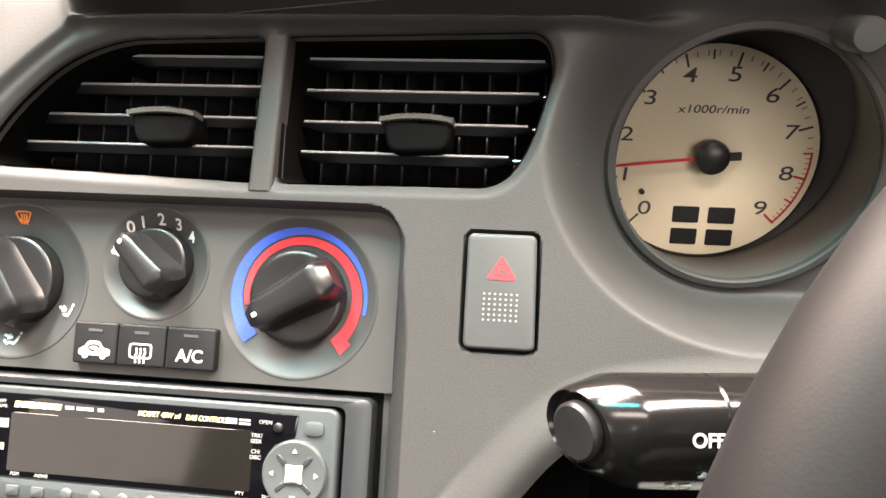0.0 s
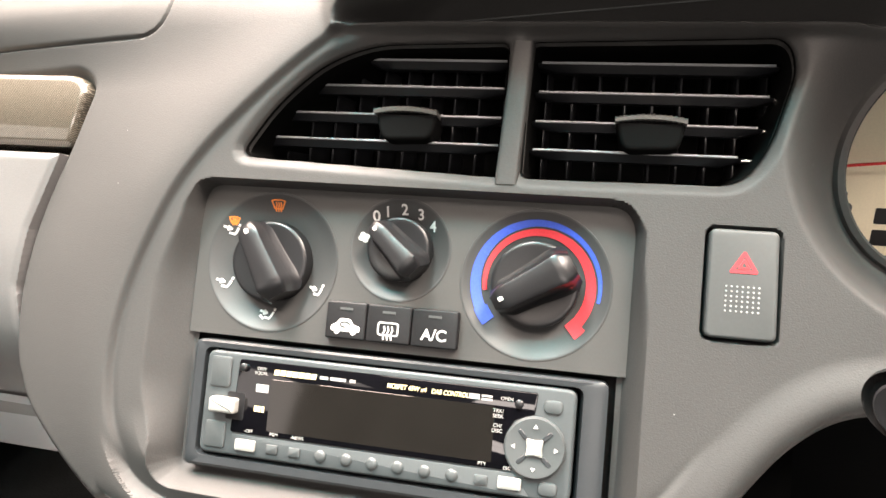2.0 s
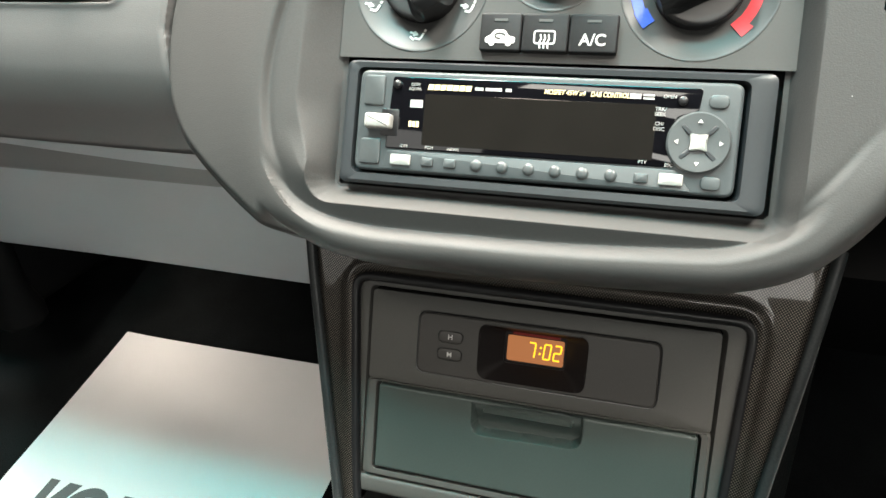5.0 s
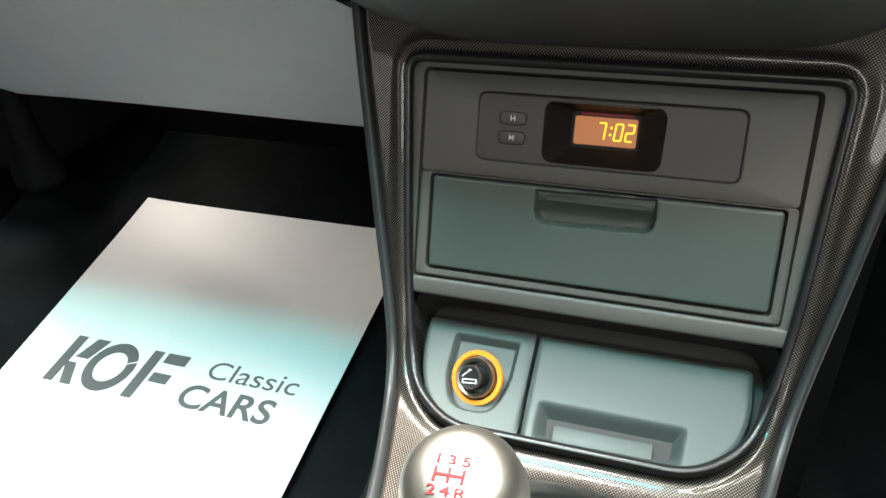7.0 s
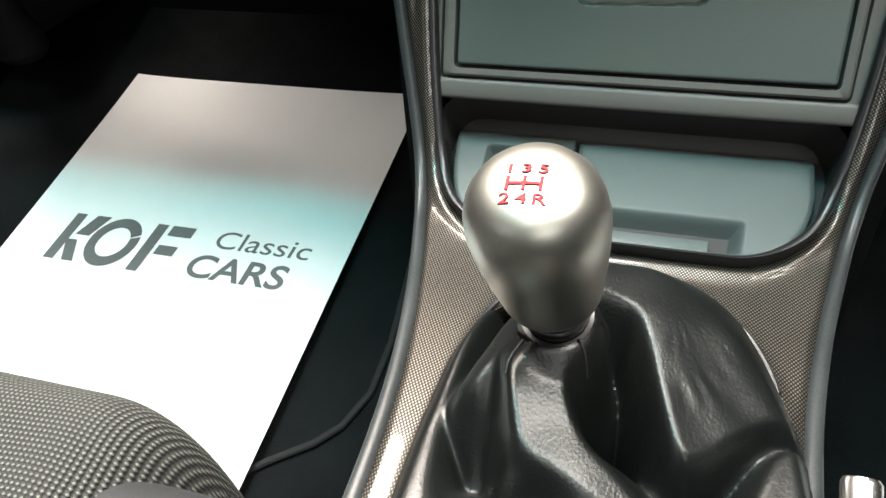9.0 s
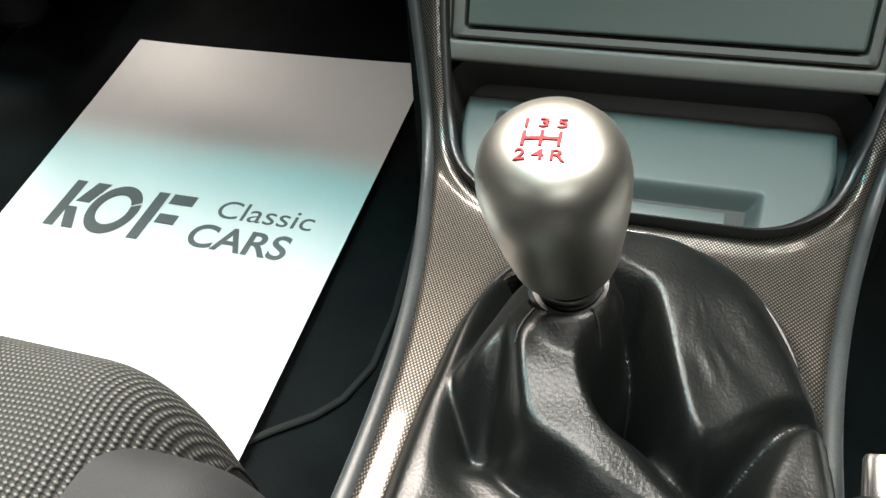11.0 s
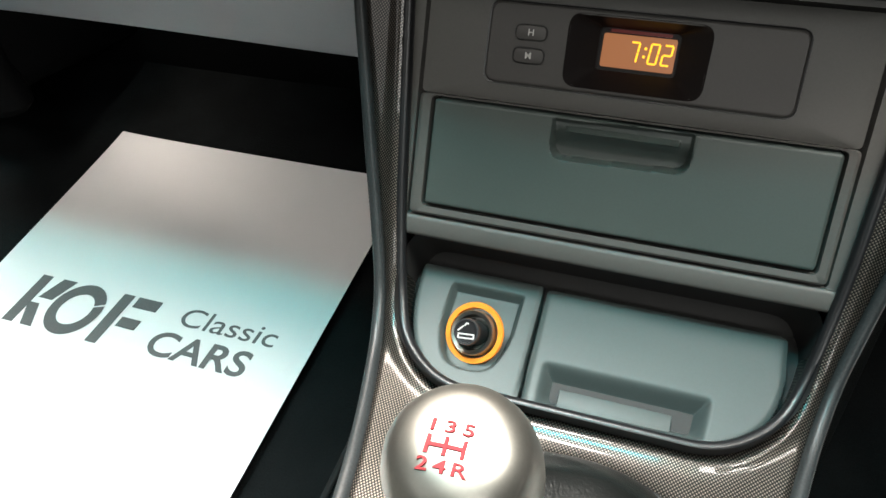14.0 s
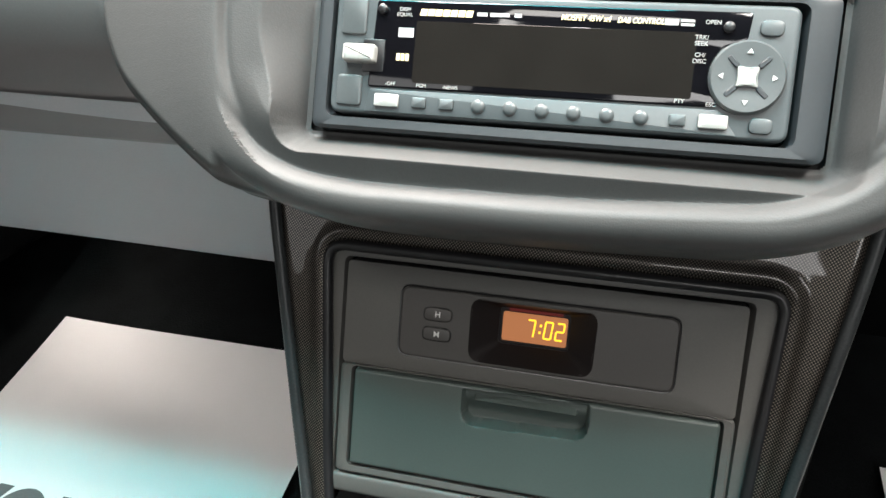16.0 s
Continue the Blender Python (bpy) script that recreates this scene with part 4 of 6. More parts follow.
for k in range(10):
    a = radians(227 - 30 * k)
    part("numeral", lettering(str(k), 0.0102, 0.0405 * math.cos(a), 0.0400 * math.sin(a), 0.0003, bold=0.00002, stretch=1.4, shear=0.06), DARK_INK, face2, "dark numeral " + str(k), False)
part("legend", lettering("x1000r/min", 0.0056, 0.0010, 0.0222, 0.0003, stretch=1.3, shear=0.12, bold=0.00002), DARK_INK, face2, "words x1000r/min", False)
for u in (-0.0062, 0.0115):
    for v in (-0.0317, -0.0436):
        part("display_block", prism(rect(u - 0.0066, u + 0.0066, v - 0.0043, v + 0.0043, 0.0008, 2), 0.0001, 0.0005), BLACK, face2, "dark rectangular indicator window", False)
part("stop_pin", lathe([(0.0013, 0), (0.0013, 0.003), (0, 0.0032)], 12, -0.0295, -0.0200), BLACK, cl)
part("needle", moved(prism([(-0.006, -0.0007), (0.047, -0.0006), (0.047, 0.0006), (-0.006, 0.0007)], 0.0068, 0.0078), pose(0.0015, 0, 0, 0, 0, 187)), NEEDLE, cl, "red needle", False)
part("needle_hub", lathe([(0.0082, 0.003), (0.0086, 0.0085), (0.0078, 0.0108), (0.0050, 0.0122), (0, 0.0126)], 32, 0.0015, 0), BLACK, cl, "domed black hub")
part("needle_tail", moved(box(0.006, 0.0140, -0.0021, 0.0021, 0.0068, 0.0082, 0.0004, 1), pose(0.0015, 0, 0, 0, 0, 4)), BLACK, cl)
hood = thing("gauge_hood", pose(0.2415, 0.369, 0.6335, 90, 0, 0), "dark tubular hood and mask round the gauge", "trim", kind="structure")
part("tube", lathe([(0.0535, 0.0705), (0.0515, 0.0700), (0.0560, 0.0400), (0.0680, -0.0030)], 80), HOOD, hood)
part("rim_bead", lathe([(0.0512, 0.0680), (0.0512, 0.0712), (0.0520, 0.0720), (0.0545, 0.0715), (0.0560, 0.0690)], 96), DASH, hood, "thin rolled rim")
part("mask_plate", box(-0.02, 0.30, -0.075, 0.075, -0.012, -0.0045), HOOD, hood, "", False)
rs = thing("trip_button", pose(0.2713, 0.285, 0.6843, 90, 0, 0), "round grey push knob on the dark gauge surround", "button")
part("cap", lathe([(0.0065, -0.03), (0.0065, 0.006), (0.0056, 0.0072), (0, 0.0080)], 28), SWITCH, rs)

# ---- passenger side: trim strip, glovebox, lower panel ----
strip = thing("trim_strip", MD, "glossy brown woven-fibre trim strip with rounded end", "trim")


def strip_height(U, V):
    s = away(U, V, rounded([(-0.80, 0.0897), (-0.1895, 0.0900), (-0.1822, 0.1225), (-0.1905, 0.1292), (-0.80, 0.1298)], [0.003, 0.004, 0.006, 0.006, 0.003]))
    return -0.0120 + 0.0035 * np.cos((V - 0.109) / 0.02 * 1.3) - 0.0025 * (1 - step(-s, 0, 0.004)) ** 2 - np.where(s > 0, 0.05 * step(s, 0, 0.0015), 0)


part("inlay", shell("inlay", spans((-0.56, -0.26, 0.005), (-0.26, -0.178, 0.001)), spans((0.086, 0.133, 0.0008)), strip_height, -0.04), CARBON_STRIP, strip)
glove = thing("glovebox", MD, "dark grey glovebox with recessed lock handle, shut", "glovebox")
RECESS = rounded([(-0.345, 0.0250), (-0.2390, 0.0255), (-0.2305, 0.0360), (-0.2315, 0.0585), (-0.2395, 0.0632), (-0.345, 0.0610)], [0.008, 0.008, 0.008, 0.008, 0.006, 0.008])


GV = np.linspace(-0.0750, 0.09, 120)
GW = np.interp(GV, [-0.0750, -0.0665, -0.0550, -0.0400, -0.0200, 0.0, 0.03, 0.09], [-0.0850, -0.0715, -0.0520, -0.0310, -0.0130, -0.0058, -0.0030, -0.0040])
GW = np.convolve(np.pad(GW, 8, mode="edge"), np.ones(17) / 17, mode="valid")


GLOVE_EDGE = [(-0.80, 0.0850), (-0.1905, 0.0850), (-0.1957, 0.0690), (-0.2037, 0.0440), (-0.2079, 0.0133), (-0.2044, -0.0225), (-0.1912, -0.0467), (-0.1567, -0.0690), (-0.80, -0.0690)]


def glove_height(U, V):
    s = away(U, V, GLOVE_EDGE)
    H = np.interp(V, GV, GW) - 0.0016 * (1 - step(-s, 0, 0.005)) ** 2 * step(V, -0.03, 0.0) - np.where(s > 0, 0.020 * step(s, 0, 0.0010), 0)
    r = away(U, V, RECESS)
    H = H + 0.0012 * np.exp(-(r / 0.0022) ** 2)
    return np.where(r < 0, H - 0.022 * step(-r, 0, 0.006), H)


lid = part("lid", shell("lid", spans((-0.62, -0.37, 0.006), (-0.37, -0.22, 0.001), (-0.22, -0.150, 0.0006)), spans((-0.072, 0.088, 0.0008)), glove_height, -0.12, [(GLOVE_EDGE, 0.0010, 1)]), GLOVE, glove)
latch = part("latch", moved(prism(rounded([(-0.3400, 0.0290), (-0.2620, 0.0290), (-0.2560, 0.0550), (-0.3400, 0.0565)], 0.0030), -0.022, 0.0005, 0.0030, 4), I4), LATCH, lid, "grey pull latch with a key lock")
lockc = part("lock_barrel", lathe([(0.0100, 0.0005), (0.0100, 0.0030), (0.0092, 0.0034), (0.0086, 0.0028), (0, 0.0026)], 36, -0.2725, 0.0425), BLACK, latch, "round black key lock")
part("lock_ring", lathe([(0.0114, 0.0004), (0.0114, 0.0020), (0.0106, 0.0024), (0.0101, 0.0018), (0.0101, 0.0004)], 40, -0.2725, 0.0425), STEEL, latch, "thin bright ring round the lock")
part("key_slot", box(-0.2785, -0.2665, 0.0415, 0.0437, 0.0024, 0.0034, 0.0004, 1), CHROME, lockc, "bright key slot")
low = thing("lower_dash_panel", MD, "lower dashboard panel curving under the glovebox, grey lightened for bounced light", "trim", kind="structure")


bm = bmesh.new()
rows = []
for x in np.linspace(-0.66, -0.125, 12):
    rows.append([bm.verts.new((x, y, z + 0.0015 * math.sin(x * 9))) for y, z in ((0.262, 0.485), (0.272, 0.472), (0.2830, 0.4585), (0.300, 0.440), (0.330, 0.409), (0.370, 0.367), (0.410, 0.324), (0.440, 0.294), (0.449, 0.287), (0.458, 0.284), (0.470, 0.290))])
for a, b in zip(rows, rows[1:]):
    for i in range(len(a) - 1):
        bm.faces.new((a[i], a[i + 1], b[i + 1], b[i]))
bmesh.ops.recalc_face_normals(bm, faces=bm.faces[:])
bmesh.ops.reverse_faces(bm, faces=bm.faces[:])
moved(bm, MD.inverted())
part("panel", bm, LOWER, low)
part("back", box(-0.62, -0.215, -0.04, 0.135, -0.115, -0.095), VOID, low, "", False)

# ---- column stalk and steering wheel ----
stalk = thing("light_stalk", pose(0.1705, 0.1500, 0.6005, 0, 5, 14), "glossy black lighting stalk with white printed symbols", "stalk")
barrel = bmesh.new()
rings = []
for x, r, sq in ((0.0015, 0.0088, 1.0), (0.0, 0.0094, 1.0), (0.0012, 0.0104, 1.0), (0.0085, 0.0128, 0.92), (0.0110, 0.0132, 0.90), (0.0316, 0.0136, 0.88), (0.0320, 0.0131, 0.88), (0.0326, 0.0136, 0.88), (0.16, 0.0150, 0.95)):
    ring = []
    for k in range(32):
        a = 2 * math.pi * k / 32
        p = 2.6
        c, s_ = math.cos(a), math.sin(a)
        q = (abs(c) ** p + abs(s_) ** p) ** (-1 / p) if x > 0.005 else 1.0
        ring.append(barrel.verts.new((x - 0.55 * r * q * c * max(0, 1 - x / 0.02), r * q * c * sq, r * q * s_)))
    rings.append(ring)
for a, b in zip(rings, rings[1:]):
    for k in range(32):
        barrel.faces.new((a[k], a[(k + 1) % 32], b[(k + 1) % 32], b[k]))
barrel.faces.new(rings[0])
bmesh.ops.recalc_face_normals(barrel, faces=barrel.faces[:])
sb = part("barrel", barrel, STALK, stalk)
part("end_button", moved(lathe([(0.0072, 0.0), (0.0072, 0.0022), (0.0064, 0.0030), (0, 0.0024)], 32), pose(0.001, 0, 0, 0, 0, 29) @ pose(0, 0, 0, 0, -90, 0)), BLACK, stalk, "round end button")
SF = pose(0, 0, 0, 67, 0, 0)
part("print", lettering("OFF", 0.0045, 0.0266, 0.0, 0.0129, bold=0.0001), WHITE_INK, sb, "white word OFF", False, SF)
part("print", strokes([[(0.0362 + r * math.cos(a), r * math.sin(a) - 0.002) for r in (0.0024, 0.0034)] for a in np.arange(0, 6.2, 0.785)] + [[(0.0362 + 0.0017 * math.cos(a), 0.0017 * math.sin(a) - 0.002) for a in np.arange(0, 6.5, 0.4)]], 0.0008, 0.0129), WHITE_INK, sb, "white lamp symbol", False, SF)
part("print", joined(strokes([[(0.0690, 0.0055), (0.0690, 0.0018)], [(0.0672, 0.0036), (0.0690, 0.0058), (0.0708, 0.0036)], [(0.0690, -0.0010), (0.0690, -0.0050)], [(0.0672, -0.0032), (0.0690, -0.0054), (0.0708, -0.0032)]], 0.0008, 0.0138)), WHITE_INK, sb, "white arrow symbols", False, SF)
part("print", joined(strokes([[(0.0262, -0.0005), (0.0302, 0.0005)], [(0.0267, 0.001), (0.0297, -0.001)], [(0.0195, -0.0045), (0.0210, -0.0043)], [(0.0228, -0.0045), (0.0250, -0.0040)]], 0.0009, 0.0129)), GREY_INK, sb, "small grey lamp symbols", False, pose(0, 0, 0, 108, 0, 0))
wheel = thing("steering_wheel", pose(0.374, 0.066, 0.563, 65, 0, 0), "black leather steering wheel", "steering wheel")
part("rim", tube([(0.185 * math.cos(2 * math.pi * k / 72), 0.185 * math.sin(2 * math.pi * k / 72), 0) for k in range(72)], 0.0160, 24, True), WHEEL_LEATHER, wheel, "padded leather rim")
part("hub", lathe([(0.055, -0.05), (0.070, -0.03), (0.066, -0.012), (0.040, -0.004), (0, -0.002)], 40), BLACK_MATT, wheel)
for a in (0, 180, 270):
    part("spoke", moved(box(0.055, 0.180, -0.018, 0.018, -0.030, -0.010, 0.006, 2), pose(0, 0, 0, 0, 0, a)), BLACK_MATT, wheel)
part("column", lathe([(0.045, -0.05), (0.050, -0.16), (0.055, -0.30)], 28), BLACK_MATT, wheel, "black steering column shroud")

# ---- centre console ----
ME = pose(0, 0.19, 0.30, 45, 0, 0)
S2 = math.sqrt(0.5)
PROFILE = [(0.300, 0.520), (0.2625, 0.430), (0.2365, 0.3585), (0.2125, 0.294), (0.196, 0.264), (0.172, 0.249), (0.135, 0.243), (0.05, 0.240), (-0.20, 0.236)]
_pv = [((y - 0.19) + (z - 0.30)) * S2 for y, z in PROFILE][::-1]
_pw = [(-(y - 0.19) + (z - 0.30)) * S2 for y, z in PROFILE][::-1]
_fine = np.linspace(_pv[0], _pv[-1], 1200)
_raw = np.interp(_fine, _pv, _pw)
_k = np.ones(45) / 45
for _ in range(2):
    _raw = np.convolve(np.pad(_raw, 22, mode="edge"), _k, mode="valid")


def deck(V):
    return np.interp(V, _fine[30:-30], _raw[30:-30])


def ev(y, z):
    return ((y - 0.19) + (z - 0.30)) * S2


WIDTHS = [(ev(-0.20, 0.236), 0.078), (ev(0.02, 0.24), 0.080), (ev(0.06, 0.24), 0.0825), (ev(0.10, 0.242), 0.0885), (ev(0.14, 0.243), 0.098), (ev(0.172, 0.249), 0.1065),
          (ev(0.200, 0.27), 0.1135), (ev(0.2151, 0.3003), 0.1215), (ev(0.24, 0.368), 0.1335), (ev(0.2607, 0.4246), 0.1440), (ev(0.30, 0.52), 0.158)]


_hw = np.interp(_fine, [a for a, _ in WIDTHS], [b for _, b in WIDTHS])
for _ in range(3):
    _hw = np.convolve(np.pad(_hw, 45, mode="edge"), np.ones(91) / 91, mode="valid")


def half_width(V):
    return np.interp(V, _fine, _hw)


OPENING = rounded([(-0.1115, 0.1330), (0.1115, 0.1330), (0.1045, 0.0200), (0.0985, -0.0180), (0.0900, -0.0430), (0.0650, -0.0620), (-0.0650, -0.0620), (-0.0900, -0.0430), (-0.0985, -0.0180), (-0.1045, 0.0200)],
                  [0.012, 0.012, 0.02, 0.02, 0.02, 0.02, 0.02, 0.02, 0.02, 0.02])
_boot = [(-0.0560, -0.06), (-0.0580, 0.03), (-0.0545, 0.080), (-0.0470, 0.112), (-0.0200, 0.130), (0.0100, 0.1335), (0.0350, 0.1290), (0.0560, 0.1150), (0.0660, 0.0930), (0.0720, 0.060), (0.0740, 0.02), (0.070, -0.06)]
BOOT = rounded([(x, ev(y, 0.2415)) for x, y in _boot], 0.03, 6)


def frame_height(U, V):
    H = deck(V)
    hw = half_width(V)
    e = np.abs(U) - (hw - 0.0064)
    H = H - 0.0016 * (1 - step(-e, 0.0, 0.004)) ** 2
    H = np.where(e > 0, H - 0.006 * step(e, 0, 0.0015), H)
    H = np.where(e > 0.004, -1.0, H)
    s = away(U, V, OPENING)
    H = H + 0.0022 * np.exp(-((s - 0.004) / 0.004) ** 2)
    H = np.where(s < 0.001, H - 0.06 * step(-s, -0.001, 0.004), H)
    b = away(U, V, BOOT)
    H = H + 0.0012 * np.exp(-((b - 0.003) / 0.0025) ** 2)
    return np.where(b < 0, H - 0.05 * step(-b, 0, 0.003), H)


console = thing("centre_console", ME, "car centre console with glossy woven-fibre surround", "centre console")
UE = spans((-0.165, -0.04, 0.0008), (-0.04, 0.04, 0.0015), (0.04, 0.165, 0.0008))
VE = spans((-0.30, -0.19, 0.003), (-0.19, 0.17, 0.0011))
part("surround", shell("surround", UE, VE, frame_height, -0.0600), CARBON, console, "glossy brown woven-fibre surround")
for sgn in (-1, 1):
    bm = bmesh.new()
    rows = []
    for v in np.linspace(-0.30, 0.168, 140):
        w, hw = float(deck(np.array([v]))[0]), float(half_width(np.array([v]))[0])
        rows.append([bm.verts.new((sgn * (hw - 0.0032 + dx), v, w + dz)) for dx, dz in ((-0.0036, -0.010), (-0.0034, -0.0012), (-0.0029, 0.0006), (-0.0016, 0.0017), (0.0, 0.0020), (0.0016, 0.0016), (0.0028, 0.0003), (0.0033, -0.0020), (0.0034, -0.016))])
    for r0, r1 in zip(rows, rows[1:]):
        for i in range(len(r0) - 1):
            bm.faces.new((r0[i], r0[i + 1], r1[i + 1], r1[i]))
    bmesh.ops.recalc_face_normals(bm, faces=bm.faces[:])
    part("side_edge", bm, EDGE, console, "scuffed grey plastic edging")
rim = [(x * 1.012, y, float(deck(np.array([y]))[0]) - 0.0012) for x, y in grown(OPENING, 0.0015)]
part("opening_bead", tube(rim, 0.0030, 12, True), BLACK, console, "glossy black bead round the console opening")
_in = [p for p in grown(OPENING, -0.0022)]
_k0 = next(k for k in range(len(_in)) if _in[k][0] > 0 and _in[k][1] < 0.05)
_rim = [p for p in _in[_k0:] + _in[:_k0] if p[1] < 0.05]
part("inner_rim", tube([(x, y, float(deck(np.array([y]))[0]) - 0.0045) for x, y in _rim], 0.0042, 12), CONSOLE, console, "dark grey plastic inner rim")
# the body that closes the console below and behind
for sgn in (-1, 1):
    bm = bmesh.new()
    lo, hi = [], []
    for v in np.linspace(-0.30, 0.165, 40):
        w = float(deck(np.array([v]))[0]) - 0.012
        x = sgn * (float(half_width(np.array([v]))[0]) - 0.001)
        hi.append(bm.verts.new((x, v, w)))
        y = v * S2 - w * S2
        z = v * S2 + w * S2
        d = max(z + 0.32, 0.01)
        lo.append(bm.verts.new((x * 1.02, v - d * S2, w - d * S2)))
    for i in range(len(hi) - 1):
        bm.faces.new((hi[i], hi[i + 1], lo[i + 1], lo[i]))
    bmesh.ops.solidify(bm, geom=bm.faces[:], thickness=0.003)
    part("side_wall", bm, CARPET, console)

# ---- clock and drawer unit ----
unit = thing("clock_and_storage_unit", MC, "dark grey console insert with digital clock and shut drawer", "storage unit")
part("surround_plate", ring_frame(rounded([(-0.1125, 0.0640), (0.1125, 0.0640), (0.1050, -0.0640), (-0.1050, -0.0640)], [0.012, 0.012, 0.004, 0.004], 6),
                                  rounded([(-0.1000, 0.0560), (0.0965, 0.0560), (0.0960, -0.0605), (-0.1010, -0.0605)], [0.003, 0.003, 0.003, 0.003], 6), -0.012, -0.0022, -0.008), CONSOLE, unit)
upper = part("upper_plate", ring_frame(rect(-0.0992, 0.0957, 0.0010, 0.0552, 0.0025, 6), rect(-0.0680, 0.0656, 0.0108, 0.0448, 0.004, 6), -0.012, 0.0, -0.0002), CONSOLE, unit, "dark brown-grey clock plate")
part("lower_plate", ring_frame(rect(-0.0997, 0.0962, -0.0595, 0.0008, 0.003, 6), rect(-0.0928, 0.0908, -0.0545, -0.0004, 0.003, 6), -0.012, 0.0, -0.008), CONSOLE, unit)
part("dark_gap", box(-0.1005, 0.0965, -0.0610, 0.0560, -0.016, -0.010), VOID, unit, "", False)
part("pod_groove", ring_frame(rect(-0.0700, 0.0676, 0.0088, 0.0468, 0.006, 6), rect(-0.0688, 0.0664, 0.0100, 0.0456, 0.005, 6), -0.002, 0.0004, -0.001), BLACK, upper, "thin dark groove")
HOOD_OUT = rounded([(-0.0325, 0.0118), (0.0285, 0.0118), (0.0290, 0.0440), (-0.0330, 0.0440)], 0.0065, 6)
HOOD_IN = rounded([(-0.0195, 0.0205), (0.0160, 0.0205), (0.0160, 0.0395), (-0.0195, 0.0395)], 0.0022, 6)


def pod_height(U, V):
    s = away(U, V, rect(-0.0690, 0.0666, 0.0098, 0.0458, 0.005, 5))
    H = 0.0014 - 0.0008 * (1 - step(-s, 0, 0.0012)) ** 2 - np.where(s > 0, 0.01 * step(s, 0, 0.001), 0)
    h = away(U, V, HOOD_OUT)
    return np.where(h < -0.0008, -1.0, H)


pod = part("clock_pod", shell("clock_pod", spans((-0.0705, 0.0680, 0.0006)), spans((0.0085, 0.0470, 0.0006)), pod_height, -0.006), POD, upper, "dark clock pod")
for lab, v in (("H", 0.0331), ("M", 0.0229)):
    ring = part("button_ring", prism(rounded([(-0.0572, v - 0.0040), (-0.0414, v - 0.0040), (-0.0414, v + 0.0040), (-0.0572, v + 0.0040)], 0.0038, 6), 0.0008, 0.0014, 0.0002, 1), BLACK, pod)
    k = part("set_button", prism(rounded([(-0.0564, v - 0.0032), (-0.0422, v - 0.0032), (-0.0422, v + 0.0032), (-0.0564, v + 0.0032)], 0.0031, 6), 0.0008, 0.0021, 0.0006, 2), POD, pod, "small oval button")
    part("legend", lettering(lab, 0.0042, -0.0493, v, 0.0022, bold=0.00002), WHITE_INK, k, "white letter " + lab, False)
# window: a recess in a raised hood, the lit display set back in it
bm = bmesh.new()
rr = [[bm.verts.new((*p, z)) for p in ring] for ring, z in ((HOOD_OUT, 0.0012), (HOOD_OUT, 0.0019), (HOOD_IN, -0.0080), (HOOD_IN, -0.0092))]
for a, b in zip(rr, rr[1:]):
    for i in range(len(a)):
        bm.faces.new((a[i], a[(i + 1) % len(a)], b[(i + 1) % len(a)], b[i]))
bm.faces.new(rr[-1])
bmesh.ops.recalc_face_normals(bm, faces=bm.faces[:])
part("window_hood", bm, CLOCK_GLASS, pod, "tinted sloping clock window")
part("lit_display", prism(rect(-0.0178, 0.0146, 0.0222, 0.0370, 0.0012, 3), -0.0093, -0.0086), LCD_PANEL, pod, "orange backlit clock display", False)
SEG = {"7": "abc", "0": "abcdef", "2": "abged"}


def digit(ch, u, v, w, h):
    pts = {"a": ((0, h), (w, h)), "b": ((w, h), (w, h / 2)), "c": ((w, h / 2), (w, 0)), "d": ((0, 0), (w, 0)), "e": ((0, h / 2), (0, 0)), "f": ((0, h), (0, h / 2)), "g": ((0, h / 2), (w, h / 2))}
    out = []
    for s in SEG[ch]:
        (ax, ay), (bx, by) = pts[s]
        f = 0.09
        ax, bx, ay, by = ax + (bx - ax) * f, bx - (bx - ax) * f, ay + (by - ay) * f, by - (by - ay) * f
        out.append([(u + ax + 0.10 * ay, v + ay), (u + bx + 0.10 * by, v + by)])
    return out


for ch, u in (("7", -0.0058), ("0", 0.0030), ("2", 0.0088)):
    part("clock_digit", strokes(digit(ch, u, 0.0255, 0.0036, 0.0086), 0.00085, -0.0086), LCD_TEXT, pod, "glowing orange digit " + ch, False)
for a in ([(0.0010, 0.0280), (0.00105, 0.0285)], [(0.0014, 0.0316), (0.00145, 0.0321)]):
    part("clock_colon_dot", strokes([a], 0.0011, -0.0086), LCD_TEXT, pod, "glowing orange dot", False)
part("clock_pane_shade", box(-0.0150, 0.0120, 0.0376, 0.0390, -0.0093, -0.0087), glow("dim_red_glow", (0.5, 0.02, 0.01), 0.12), pod, "dim red edge glow", False)
# drawer front with a finger recess
HAND = rounded([(-0.0335, -0.0225), (0.0300, -0.0205), (0.0300, -0.0015), (-0.0340, -0.0030)], [0.008, 0.008, 0.002, 0.002], 5)


def drawer_height(U, V):
    s = away(U, V, rect(-0.0918, 0.0898, -0.0535, -0.0014, 0.002, 4))
    H = 0.0012 - 0.001 * (1 - step(-s, 0, 0.0016)) ** 2 - np.where(s > 0, 0.02 * step(s, 0, 0.001), 0)
    r = away(U, V, HAND)
    H = np.where(r < 0, H - (0.0040 + 0.0060 * step(-V, 0.006, 0.017)) * step(-r, 0, 0.0016), H)
    lipd = away(U, V, rect(-0.0275, 0.0240, -0.0088, -0.0042, 0.0015, 4))
    return np.where(lipd < 0, np.maximum(H, 0.0010 - 0.0060 * step(V, -0.0088, -0.0042)), H)


part("drawer_front", shell("drawer_front", spans((-0.0935, 0.0915, 0.0007)), spans((-0.0550, 0.0, 0.0006)), drawer_height, -0.017), DRAWER, unit, "dark grey drawer front with finger recess, green lamplight tinted in")

